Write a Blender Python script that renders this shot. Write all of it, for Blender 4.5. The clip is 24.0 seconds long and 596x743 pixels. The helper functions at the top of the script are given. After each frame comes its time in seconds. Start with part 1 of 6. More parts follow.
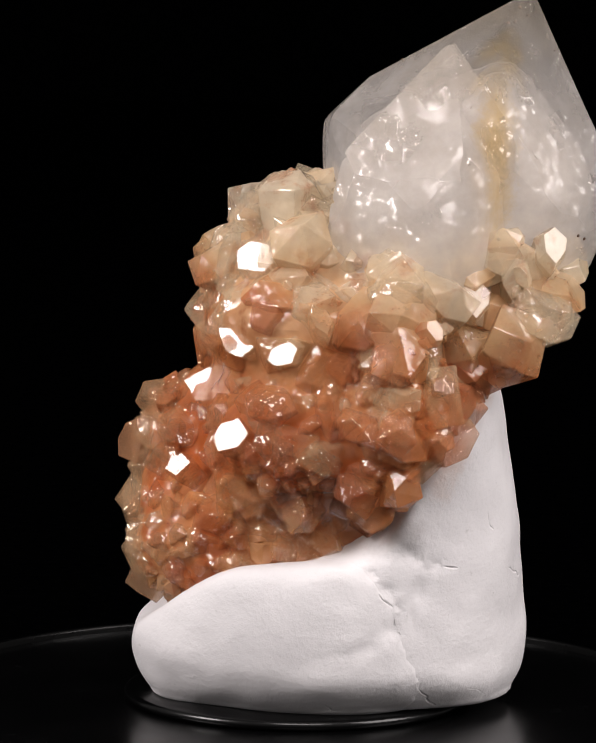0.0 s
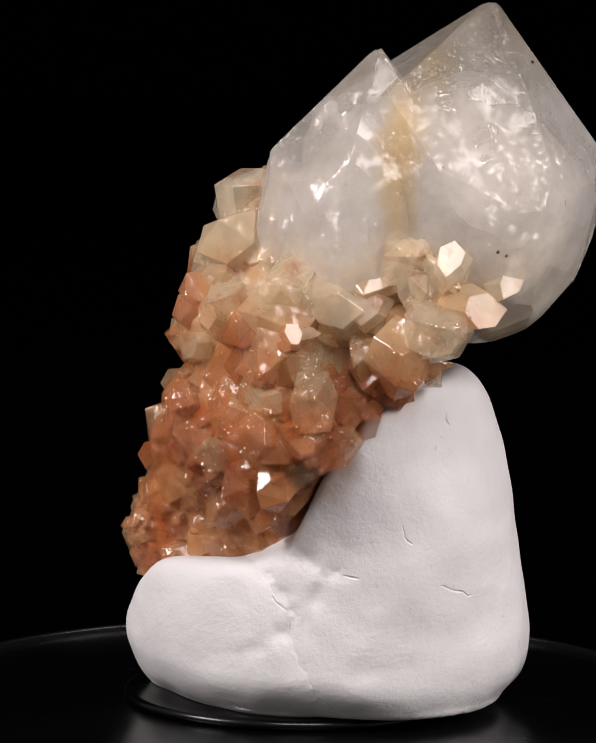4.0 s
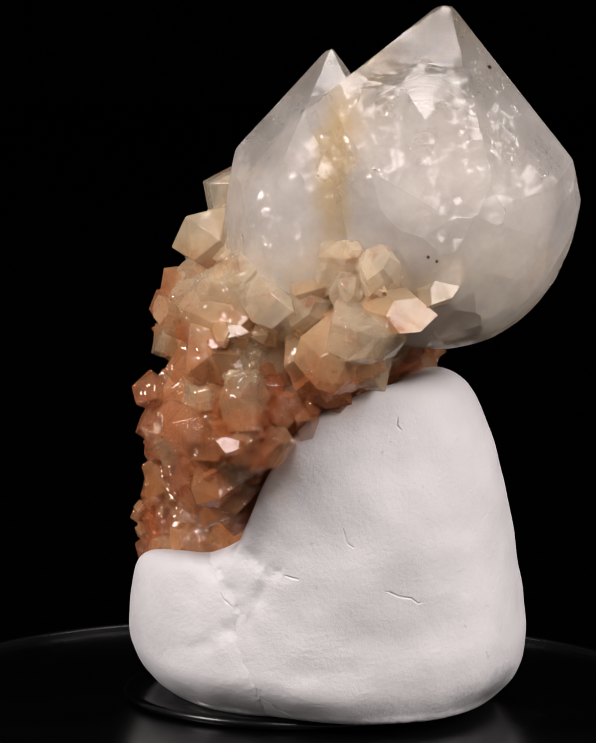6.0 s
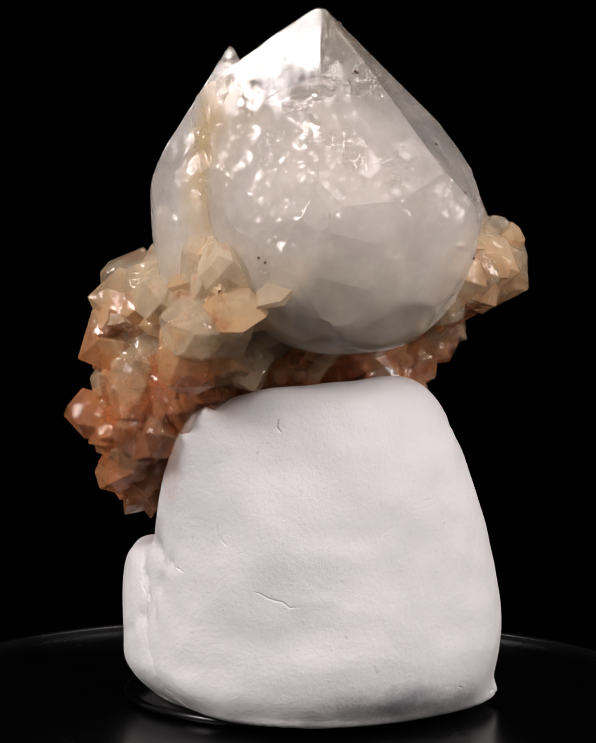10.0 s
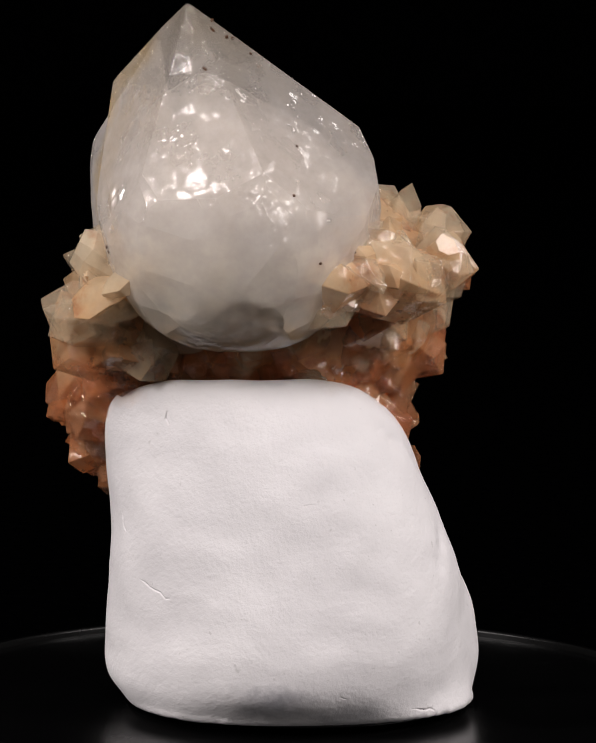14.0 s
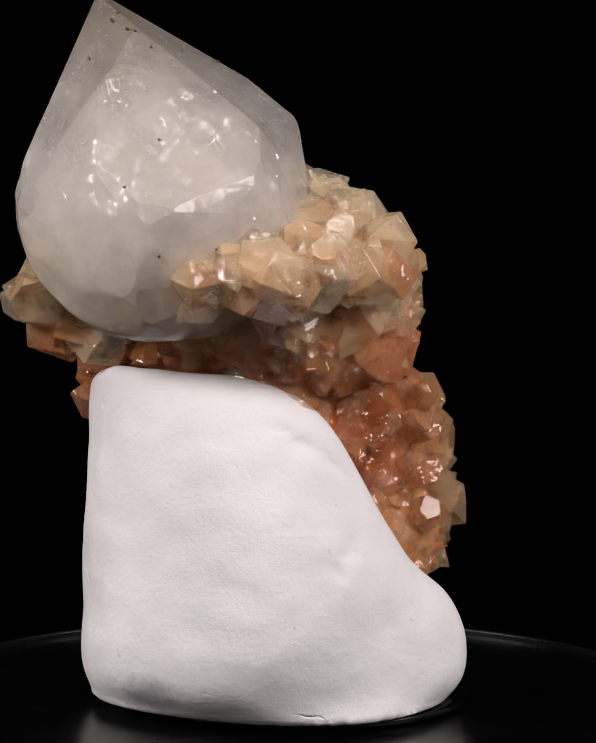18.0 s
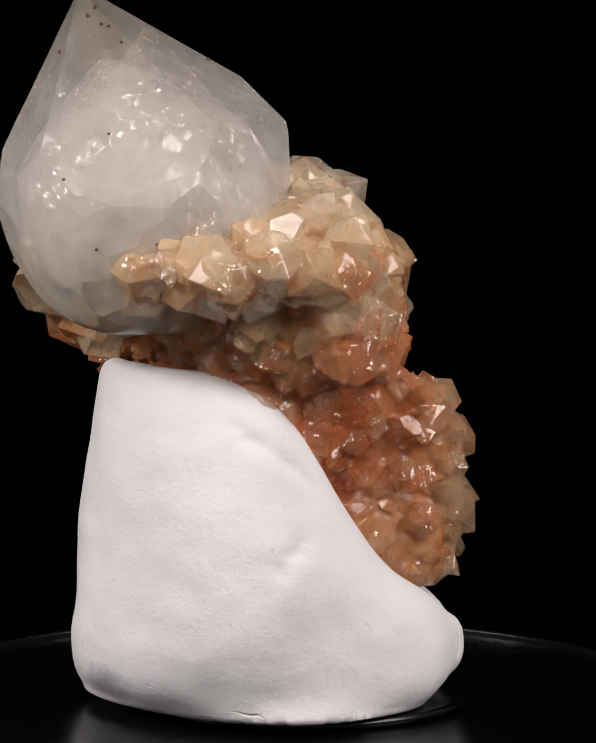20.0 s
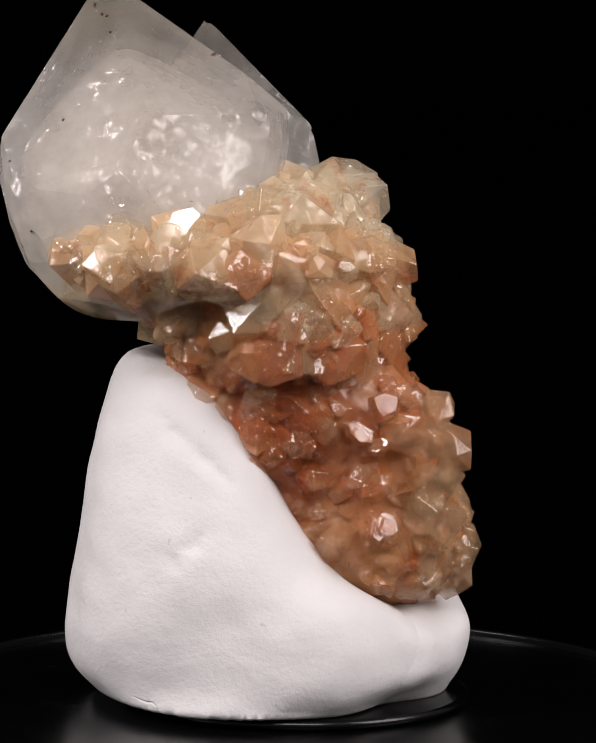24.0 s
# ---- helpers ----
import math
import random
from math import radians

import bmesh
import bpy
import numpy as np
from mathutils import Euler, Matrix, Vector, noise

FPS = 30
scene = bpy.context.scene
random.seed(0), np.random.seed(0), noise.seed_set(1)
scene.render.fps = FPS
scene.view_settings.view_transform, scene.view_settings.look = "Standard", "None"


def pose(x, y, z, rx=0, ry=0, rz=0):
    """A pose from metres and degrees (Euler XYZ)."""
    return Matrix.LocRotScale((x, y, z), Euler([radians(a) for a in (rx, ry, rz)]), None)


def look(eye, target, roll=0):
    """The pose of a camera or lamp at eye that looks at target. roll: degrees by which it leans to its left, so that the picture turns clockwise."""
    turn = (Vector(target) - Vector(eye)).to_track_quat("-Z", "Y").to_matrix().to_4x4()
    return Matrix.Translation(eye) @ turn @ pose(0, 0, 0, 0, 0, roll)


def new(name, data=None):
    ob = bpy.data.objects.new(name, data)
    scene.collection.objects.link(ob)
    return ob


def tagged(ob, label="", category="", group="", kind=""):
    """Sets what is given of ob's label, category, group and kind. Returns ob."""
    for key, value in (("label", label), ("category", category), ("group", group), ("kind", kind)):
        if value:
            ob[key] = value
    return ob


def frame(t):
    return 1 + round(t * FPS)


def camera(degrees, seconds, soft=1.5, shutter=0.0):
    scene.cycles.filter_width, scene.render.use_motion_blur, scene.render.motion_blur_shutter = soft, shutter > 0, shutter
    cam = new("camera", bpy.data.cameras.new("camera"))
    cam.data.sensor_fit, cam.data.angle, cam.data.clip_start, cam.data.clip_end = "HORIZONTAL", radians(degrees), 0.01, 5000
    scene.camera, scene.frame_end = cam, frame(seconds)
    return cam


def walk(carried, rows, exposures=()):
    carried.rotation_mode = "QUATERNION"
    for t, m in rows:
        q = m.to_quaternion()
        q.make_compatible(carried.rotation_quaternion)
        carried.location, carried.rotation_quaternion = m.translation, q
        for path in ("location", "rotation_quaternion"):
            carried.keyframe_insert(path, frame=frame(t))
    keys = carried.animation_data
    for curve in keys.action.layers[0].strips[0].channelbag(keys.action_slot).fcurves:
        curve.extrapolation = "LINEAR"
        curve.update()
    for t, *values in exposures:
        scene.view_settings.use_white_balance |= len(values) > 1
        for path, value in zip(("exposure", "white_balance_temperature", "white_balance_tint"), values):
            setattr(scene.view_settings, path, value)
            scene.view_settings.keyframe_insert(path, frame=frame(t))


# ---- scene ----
import functools
import itertools

# The camera stands still, one metre from the turntable's axis, and looks slightly down.
cam = camera(6.001, 24.0, soft=1.5)
EYE = pose(0, -1.0, 0.202, 81.739, 0, 0.027) @ pose(0, 0, 0, 0, 0, 0.727)
walk(cam, [(0.0, EYE), (24.0, EYE)], [(0.0, 0.0), (6.0, -0.10), (12.0, -0.13), (18.0, -0.20), (24.0, -0.22)])
TURN = -8.429  # degrees a second, seen from above

# ---- light ----
world = bpy.data.worlds.new("dark_studio")
world.use_nodes = True
scene.world = world
world.node_tree.nodes["Background"].inputs[0].default_value = (1.0, 0.95, 0.92, 1)
world.node_tree.nodes["Background"].inputs[1].default_value = 0.20


def softbox(name, eye, target, width, height, watts, colour=(1, 0.935, 0.925)):
    data = bpy.data.lights.new(name, "AREA")
    data.shape, data.size, data.size_y, data.energy, data.color = "RECTANGLE", width, height, watts, colour
    ob = new(name, data)
    ob.matrix_world = look(eye, target)
    return ob


softbox("softbox_left", (-0.76, -0.31, 0.54), (0.01, 0, 0.07), 0.30, 0.33, 7.9)
softbox("softbox_right", (0.70, -0.30, 0.56), (0.01, 0, 0.07), 0.50, 0.50, 7.1)
softbox("softbox_front", (0.05, -0.80, 0.90), (0.01, 0, 0.07), 0.55, 0.35, 6.2)


# ---- materials ----
def material(name):
    m = bpy.data.materials.new(name)
    m.use_nodes = True
    return m, m.node_tree, m.node_tree.nodes["Principled BSDF"]


def node(tree, kind, **values):
    n = tree.nodes.new(kind)
    for key, value in values.items():
        if key in n.inputs:
            n.inputs[key].default_value = value
    return n


def ramp(tree, stops, source):
    n = tree.nodes.new("ShaderNodeValToRGB")
    e = n.color_ramp.elements
    while len(e) < len(stops):
        e.new(0.5)
    for k, (at, colour) in enumerate(stops):
        e[k].position, e[k].color = at, (*colour, 1)
    tree.links.new(source, n.inputs[0])
    return n.outputs[0]


def noise_tex(tree, scale, detail=4.0, rough=0.55, source=None):
    n = node(tree, "ShaderNodeTexNoise", Scale=scale, Detail=detail, Roughness=rough)
    co = source or tree.nodes.new("ShaderNodeTexCoord").outputs["Object"]
    tree.links.new(co, n.inputs["Vector"])
    return n.outputs["Fac"]


def maths(tree, op, a, b=None):
    n = tree.nodes.new("ShaderNodeMath")
    n.operation = op
    for k, v in enumerate((a, b)):
        if v is None:
            continue
        if isinstance(v, (int, float)):
            n.inputs[k].default_value = v
        else:
            tree.links.new(v, n.inputs[k])
    return n.outputs[0]


def mix(tree, factor, a, b):
    n = tree.nodes.new("ShaderNodeMix")
    n.data_type = "RGBA"
    for socket, v in ((n.inputs[0], factor), (n.inputs[6], a), (n.inputs[7], b)):
        if isinstance(v, (int, float)):
            socket.default_value = v
        elif isinstance(v, tuple):
            socket.default_value = (*v, 1)
        else:
            tree.links.new(v, socket)
    return n.outputs[2]


def bump(tree, height, strength, distance, bsdf, normal=None):
    n = node(tree, "ShaderNodeBump", Strength=strength, Distance=distance)
    tree.links.new(height, n.inputs["Height"])
    if normal is not None:
        tree.links.new(normal, n.inputs["Normal"])
    if bsdf is not None:
        tree.links.new(n.outputs[0], bsdf.inputs["Normal"])
    return n.outputs[0]


def spot(tree, co, centre, size, ragged, scale):
    """1 inside a ragged round patch, 0 outside."""
    place = tree.nodes.new("ShaderNodeMapping")
    place.vector_type = "TEXTURE"
    place.inputs["Location"].default_value, place.inputs["Scale"].default_value = centre, size
    tree.links.new(co, place.inputs["Vector"])
    reach = tree.nodes.new("ShaderNodeVectorMath")
    reach.operation = "LENGTH"
    tree.links.new(place.outputs[0], reach.inputs[0])
    edge = maths(tree, "ADD", reach.outputs["Value"], maths(tree, "MULTIPLY", noise_tex(tree, scale, 6, 0.7, co), ragged))
    return ramp(tree, [(0.35, (1, 1, 1)), (0.6, (0, 0, 0))], maths(tree, "MULTIPLY", edge, 0.4))


# Grey smears and rust that came off on the clay: centre, size, colour, strength.
SMEARS = (((0.0375, 0.0155, 0.0045), (0.007, 0.010, 0.005), (0.16, 0.16, 0.19), 0.6),
          ((0.0270, 0.0250, 0.0020), (0.010, 0.008, 0.0035), (0.28, 0.28, 0.31), 0.3),
          ((0.0165, -0.026, 0.0320), (0.008, 0.006, 0.006), (0.40, 0.37, 0.37), 0.6),
          ((0.0240, -0.024, 0.0460), (0.006, 0.006, 0.010), (0.62, 0.42, 0.32), 0.5),
          ((0.0320, -0.018, 0.0560), (0.009, 0.008, 0.004), (0.62, 0.45, 0.36), 0.4),
          ((0.0200, 0.0200, 0.0590), (0.010, 0.008, 0.003), (0.50, 0.44, 0.40), 0.4),
          ((-0.0150, 0.0140, 0.0250), (0.010, 0.006, 0.003), (0.55, 0.42, 0.34), 0.4))


def clay_material():
    m, tree, bsdf = material("white_modelling_clay")
    co = tree.nodes.new("ShaderNodeTexCoord").outputs["Object"]
    patches = noise_tex(tree, 45, 4, 0.6, co)
    colour = ramp(tree, [(0.3, (0.69, 0.665, 0.675)), (0.7, (0.76, 0.735, 0.74))], patches)
    for centre, size, tint, strength in SMEARS:
        colour = mix(tree, maths(tree, "MULTIPLY", spot(tree, co, centre, size, 1.3, 260), strength), colour, tint)
    specks = ramp(tree, [(0.715, (0, 0, 0)), (0.76, (0.5, 0.5, 0.5))], noise_tex(tree, 700, 2, 0.5, co))
    colour = mix(tree, specks, colour, (0.5, 0.48, 0.47))
    tree.links.new(colour, bsdf.inputs["Base Color"])
    bsdf.inputs["Roughness"].default_value = 0.62
    bsdf.inputs["Specular IOR Level"].default_value = 0.3
    stroke = tree.nodes.new("ShaderNodeMapping")
    stroke.inputs["Scale"].default_value, stroke.inputs["Rotation"].default_value = (1, 1, 1.5), (radians(54), radians(-19), 0)
    tree.links.new(co, stroke.inputs["Vector"])
    worked = ramp(tree, [(0.42, (0.15, 0.15, 0.15)), (0.62, (1, 1, 1))], noise_tex(tree, 38, 3, 0.5, co))
    drag = maths(tree, "MULTIPLY", noise_tex(tree, 230, 5, 0.62, stroke.outputs[0]), worked)
    lumps = bump(tree, noise_tex(tree, 150, 5, 0.62, co), 0.48, 0.0007, None)
    lines = bump(tree, drag, 0.16, 0.0009, None, lumps)
    bump(tree, noise_tex(tree, 1300, 4, 0.65, co), 0.34, 0.00025, bsdf, lines)
    return m


def black_gloss_material():
    m, tree, bsdf = material("black_gloss_plastic")
    bsdf.inputs["Base Color"].default_value = (0.0009, 0.0009, 0.001, 1)
    haze = ramp(tree, [(0.35, (0.20, 0.20, 0.20)), (0.7, (0.28, 0.28, 0.28))], noise_tex(tree, 60, 4))
    tree.links.new(haze, bsdf.inputs["Roughness"])
    bsdf.inputs["Specular IOR Level"].default_value = 0.32
    return m


def black_cloth_material():
    m, tree, bsdf = material("black_velvet")
    colour = ramp(tree, [(0.3, (0.0002, 0.0002, 0.0003)), (0.7, (0.0005, 0.0005, 0.0006))], noise_tex(tree, 300, 3))
    tree.links.new(colour, bsdf.inputs["Base Color"])
    bsdf.inputs["Roughness"].default_value = 1.0
    bsdf.inputs["Specular IOR Level"].default_value = 0.0
    return m


def tilted_cells(tree, co, scale, detail=0.0):
    """Height of small flat growth facets, each tilted its own way."""
    cell = node(tree, "ShaderNodeTexVoronoi", Scale=scale)
    tree.links.new(co, cell.inputs["Vector"])

    def vec(op, a, b):
        n = tree.nodes.new("ShaderNodeVectorMath")
        n.operation = op
        for k, v in enumerate((a, b)):
            if isinstance(v, tuple):
                n.inputs[k].default_value = v
            else:
                tree.links.new(v, n.inputs[k])
        return n

    tilt = vec("SUBTRACT", cell.outputs["Color"], (0.5, 0.5, 0.5)).outputs[0]
    away = vec("SUBTRACT", co, cell.outputs["Position"]).outputs[0]
    return vec("DOT_PRODUCT", tilt, away).outputs["Value"]


def soft_normal(tree, share):
    """The outward direction of the whole cloudy mass, mixed with the face's own: light spreads inside quartz and evens out its faces."""
    bearing = tree.nodes.new("ShaderNodeAttribute")
    bearing.attribute_name = "outward"
    turned = tree.nodes.new("ShaderNodeVectorTransform")
    turned.vector_type, turned.convert_from, turned.convert_to = "NORMAL", "OBJECT", "WORLD"
    tree.links.new(bearing.outputs["Vector"], turned.inputs[0])
    blend = tree.nodes.new("ShaderNodeMix")
    blend.data_type = "VECTOR"
    blend.inputs[0].default_value = share
    tree.links.new(tree.nodes.new("ShaderNodeNewGeometry").outputs["Normal"], blend.inputs[4])
    tree.links.new(turned.outputs[0], blend.inputs[5])
    unit = tree.nodes.new("ShaderNodeVectorMath")
    unit.operation = "NORMALIZE"
    tree.links.new(blend.outputs[1], unit.inputs[0])
    return unit.outputs[0]


def quartz_material(name, stops, clear, gloss, cells, tilt, glow=0.45, stain=None, tip=0.0, vary=0.0, spots=None, lean=0.0, soft=0.6, sparkle=0.2, smooth_tip=False, veils=0.0, glass=0.5, blur=0.08):
    """Cloudy quartz: light scatters in its body, a share passes straight through, and its polished faces mirror the lamps.
    Colour stops run up the specimen's height; clear is the least and most see-through share."""
    m, tree, bsdf = material(name)
    co = tree.nodes.new("ShaderNodeTexCoord").outputs["Object"]
    own = tree.nodes.new("ShaderNodeObjectInfo").outputs["Random"]
    xyz = tree.nodes.new("ShaderNodeSeparateXYZ")
    tree.links.new(co, xyz.inputs[0])
    wander = maths(tree, "MULTIPLY", maths(tree, "SUBTRACT", noise_tex(tree, 70, 4, 0.6, co), 0.5), 0.030)
    if vary:
        wander = maths(tree, "ADD", wander, maths(tree, "MULTIPLY", maths(tree, "SUBTRACT", own, 0.5), vary))
    if lean:
        wander = maths(tree, "ADD", wander, maths(tree, "MULTIPLY", xyz.outputs[0], lean))
        wander = maths(tree, "SUBTRACT", wander, maths(tree, "MULTIPLY", xyz.outputs[1], 0.12))
    height = maths(tree, "DIVIDE", maths(tree, "ADD", xyz.outputs[2], wander), 0.13)
    colour = ramp(tree, stops, height)
    if vary:
        # Each crystal is stained more or less: some honey-coloured, some deep red-brown.
        colour = mix(tree, ramp(tree, [(0.55, (0, 0, 0)), (1.0, (0.55, 0.55, 0.55))], own), colour, (0.97, 0.75, 0.47))
        low = ramp(tree, [(0.44, (1, 1, 1)), (0.52, (0, 0, 0))], height)
        colour = mix(tree, maths(tree, "MULTIPLY", low, ramp(tree, [(0.0, (0.6, 0.6, 0.6)), (0.30, (0, 0, 0))], own)), colour, (0.55, 0.16, 0.06))
    if spots:
        rusty = ramp(tree, [(0.53, (0, 0, 0)), (0.72, (0.8, 0.8, 0.8))], noise_tex(tree, 190, 5, 0.65, co))
        colour = mix(tree, rusty, colour, spots)
        # Deep iron-red patches in the lower crystals.
        iron = noise_tex(tree, 85, 3, 0.5, co)
        below = ramp(tree, [(0.42, (1, 1, 1)), (0.53, (0, 0, 0))], height)
        colour = mix(tree, maths(tree, "MULTIPLY", below, ramp(tree, [(0.50, (0, 0, 0)), (0.62, (0.75, 0.75, 0.75))], iron)), colour, (0.62, 0.14, 0.035))
    if stain:
        for centre, size, tint in stain:
            colour = mix(tree, maths(tree, "MULTIPLY", spot(tree, co, centre, size, 1.3, 200), 0.85), colour, tint)
    if veils:
        streak = tree.nodes.new("ShaderNodeMapping")
        streak.inputs["Scale"].default_value, streak.inputs["Rotation"].default_value = (1, 1, 0.35), (radians(20), radians(25), 0)
        tree.links.new(co, streak.inputs["Vector"])
        wisps = ramp(tree, [(0.40, (0, 0, 0)), (0.66, (veils,) * 3)], noise_tex(tree, 130, 6, 0.62, streak.outputs[0]))
        colour = mix(tree, wisps, colour, (0.94, 0.895, 0.875))
    tree.nodes.remove(bsdf)
    front, through_it = tree.nodes.new("ShaderNodeBsdfDiffuse"), tree.nodes.new("ShaderNodeBsdfTranslucent")
    cloudy = tree.nodes.new("ShaderNodeMixShader")
    cloudy.inputs[0].default_value = glow
    for k, n in enumerate((front, through_it)):
        tree.links.new(colour, n.inputs["Color"])
        tree.links.new(n.outputs[0], cloudy.inputs[k + 1])
        if soft:
            tree.links.new(soft_normal(tree, soft), n.inputs["Normal"])
    # The share of light that passes straight through.
    veil = ramp(tree, [(0.3, (clear[0],) * 3), (0.7, (clear[1],) * 3)], noise_tex(tree, 110, 5, 0.6, co))
    if vary:
        veil = maths(tree, "ADD", veil, maths(tree, "MULTIPLY", maths(tree, "SUBTRACT", own, 0.5), 0.25))
    if tip:
        veil = maths(tree, "ADD", veil, maths(tree, "MULTIPLY", ramp(tree, [(0.62, (0, 0, 0)), (0.90, (1, 1, 1))], height), tip))
        # The root of a point is cloudier than its tip.
        veil = maths(tree, "SUBTRACT", veil, ramp(tree, [(0.50, (0.30, 0.30, 0.30)), (0.64, (0, 0, 0))], height))
    clear_part = tree.nodes.new("ShaderNodeBsdfTransparent")
    tree.links.new(mix(tree, 0.94, colour, (1.0, 0.98, 0.95)), clear_part.inputs["Color"])
    bent = node(tree, "ShaderNodeBsdfRefraction", Roughness=blur, IOR=1.3)
    tree.links.new(mix(tree, 0.94, colour, (1.0, 0.98, 0.95)), bent.inputs["Color"])
    see = tree.nodes.new("ShaderNodeMixShader")
    see.inputs[0].default_value = glass
    tree.links.new(clear_part.outputs[0], see.inputs[1])
    tree.links.new(bent.outputs[0], see.inputs[2])
    body = tree.nodes.new("ShaderNodeMixShader")
    tree.links.new(veil, body.inputs[0])
    tree.links.new(cloudy.outputs[0], body.inputs[1])
    tree.links.new(see.outputs[0], body.inputs[2])
    # Polished faces with small tilted growth facets on them.
    patch = ramp(tree, [(0.47, (0.03, 0.03, 0.03)), (0.54, (1, 1, 1))], noise_tex(tree, 75, 3, 0.5, co))
    if smooth_tip:
        patch = maths(tree, "MULTIPLY", maths(tree, "ADD", patch, 0.1), ramp(tree, [(0.78, (1, 1, 1)), (0.86, (0.06, 0.06, 0.06))], height))
    facets = maths(tree, "MULTIPLY", tilted_cells(tree, co, cells), patch)
    facets = maths(tree, "ADD", facets, maths(tree, "MULTIPLY", tilted_cells(tree, co, cells * 2.7), maths(tree, "MULTIPLY", patch, 0.35)))
    if smooth_tip:
        broad = maths(tree, "MULTIPLY", tilted_cells(tree, co, cells * 0.3), ramp(tree, [(0.80, (0.5, 0.5, 0.5)), (0.90, (0.03, 0.03, 0.03))], height))
        facets = maths(tree, "ADD", facets, broad)
    polish = bump(tree, facets, tilt, 1.0, None)
    polish = bump(tree, noise_tex(tree, 420, 5, 0.6, co), 0.10, 0.0006, None, polish)
    polish = bump(tree, noise_tex(tree, 2600, 2, 0.5, co), sparkle, 0.0002, None, polish)
    facing = node(tree, "ShaderNodeLayerWeight", Blend=0.5)
    mirror = maths(tree, "ADD", maths(tree, "MULTIPLY", maths(tree, "POWER", facing.outputs["Facing"], 5.0), 0.6), 0.065)
    shine = tree.nodes.new("ShaderNodeBsdfGlossy")
    tree.links.new(polish, shine.inputs["Normal"])
    tree.links.new(ramp(tree, [(0.42, (gloss[0],) * 3), (0.66, (gloss[1],) * 3)], noise_tex(tree, 260, 4, 0.6, co)), shine.inputs["Roughness"])
    whole = tree.nodes.new("ShaderNodeMixShader")
    tree.links.new(mirror, whole.inputs[0])
    tree.links.new(body.outputs[0], whole.inputs[1])
    tree.links.new(shine.outputs[0], whole.inputs[2])
    tree.links.new(whole.outputs[0], tree.nodes["Material Output"].inputs["Surface"])
    return m


def ore_material():
    m, tree, bsdf = material("dark_iron_ore")
    colour = ramp(tree, [(0.3, (0.03, 0.014, 0.008)), (0.7, (0.10, 0.04, 0.015))], noise_tex(tree, 900, 3))
    tree.links.new(colour, bsdf.inputs["Base Color"])
    bsdf.inputs["Roughness"].default_value = 0.45
    return m


def rubber_material():
    m, tree, bsdf = material("black_satin_edge")
    bsdf.inputs["Base Color"].default_value = (0.0009, 0.0009, 0.001, 1)
    haze = ramp(tree, [(0.35, (0.22, 0.22, 0.22)), (0.7, (0.34, 0.34, 0.34))], noise_tex(tree, 90, 4))
    tree.links.new(haze, bsdf.inputs["Roughness"])
    bsdf.inputs["Specular IOR Level"].default_value = 0.16
    return m


CLAY = clay_material()
RUBBER = rubber_material()
ORE = ore_material()
GLOSS = black_gloss_material()
VELVET = black_cloth_material()
VEIN = (((0.0335, -0.0189, 0.1046), (0.0060, 0.0060, 0.022), (0.98, 0.66, 0.22)),
        ((0.0343, -0.0124, 0.1150), (0.0060, 0.0060, 0.015), (0.97, 0.68, 0.28)),
        ((0.0330, -0.0206, 0.0950), (0.0058, 0.0058, 0.020), (0.96, 0.70, 0.35)))
MILKY = quartz_material("milky_quartz", [(0.48, (0.90, 0.68, 0.44)), (0.56, (0.91, 0.82, 0.69)), (0.66, (0.93, 0.87, 0.825)), (0.8, (0.91, 0.845, 0.795)), (0.95, (0.82, 0.71, 0.58))], (0.54, 0.70), (0.03, 0.08), 750, 0.9, glow=0.38, glass=0.15, stain=VEIN, tip=0.12, smooth_tip=True, sparkle=0.2, soft=0.75, veils=0.35)
CLOUD = quartz_material("milky_veils", [(0.48, (0.92, 0.70, 0.46)), (0.58, (0.93, 0.85, 0.74)), (0.7, (0.94, 0.89, 0.865))], (0.10, 0.30), (0.4, 0.6), 420, 0.3, glow=0.4, stain=VEIN, soft=0.5, veils=0.5, glass=0.0, tip=0.6)
HAZE = quartz_material("thin_milky_veils", [(0.48, (0.92, 0.70, 0.46)), (0.58, (0.93, 0.85, 0.74)), (0.7, (0.94, 0.89, 0.865))], (0.54, 0.72), (0.4, 0.6), 420, 0.3, glow=0.4, stain=VEIN, soft=0.5, veils=0.5, glass=0.0, tip=0.25)
STAIN = [(0.14, (0.90, 0.49, 0.22)), (0.26, (0.83, 0.39, 0.155)), (0.38, (0.73, 0.25, 0.08)), (0.47, (0.81, 0.34, 0.125)), (0.54, (0.95, 0.62, 0.33)), (0.61, (0.97, 0.78, 0.53)), (0.70, (0.97, 0.83, 0.63))]
AMBER = quartz_material("iron_stained_quartz", STAIN, (0.54, 0.75), (0.02, 0.05), 620, 0.75, glow=0.28, vary=0.03, glass=0.07, sparkle=0.05, spots=(0.70, 0.23, 0.075), lean=0.18, soft=0.5, veils=0.10)
POLISHED = quartz_material("polished_stained_quartz", STAIN, (0.54, 0.75), (0.015, 0.03), 800, 0.04, glow=0.28, vary=0.03, glass=0.07, sparkle=0.02, spots=(0.70, 0.23, 0.075), lean=0.18, soft=0.5, veils=0.10)
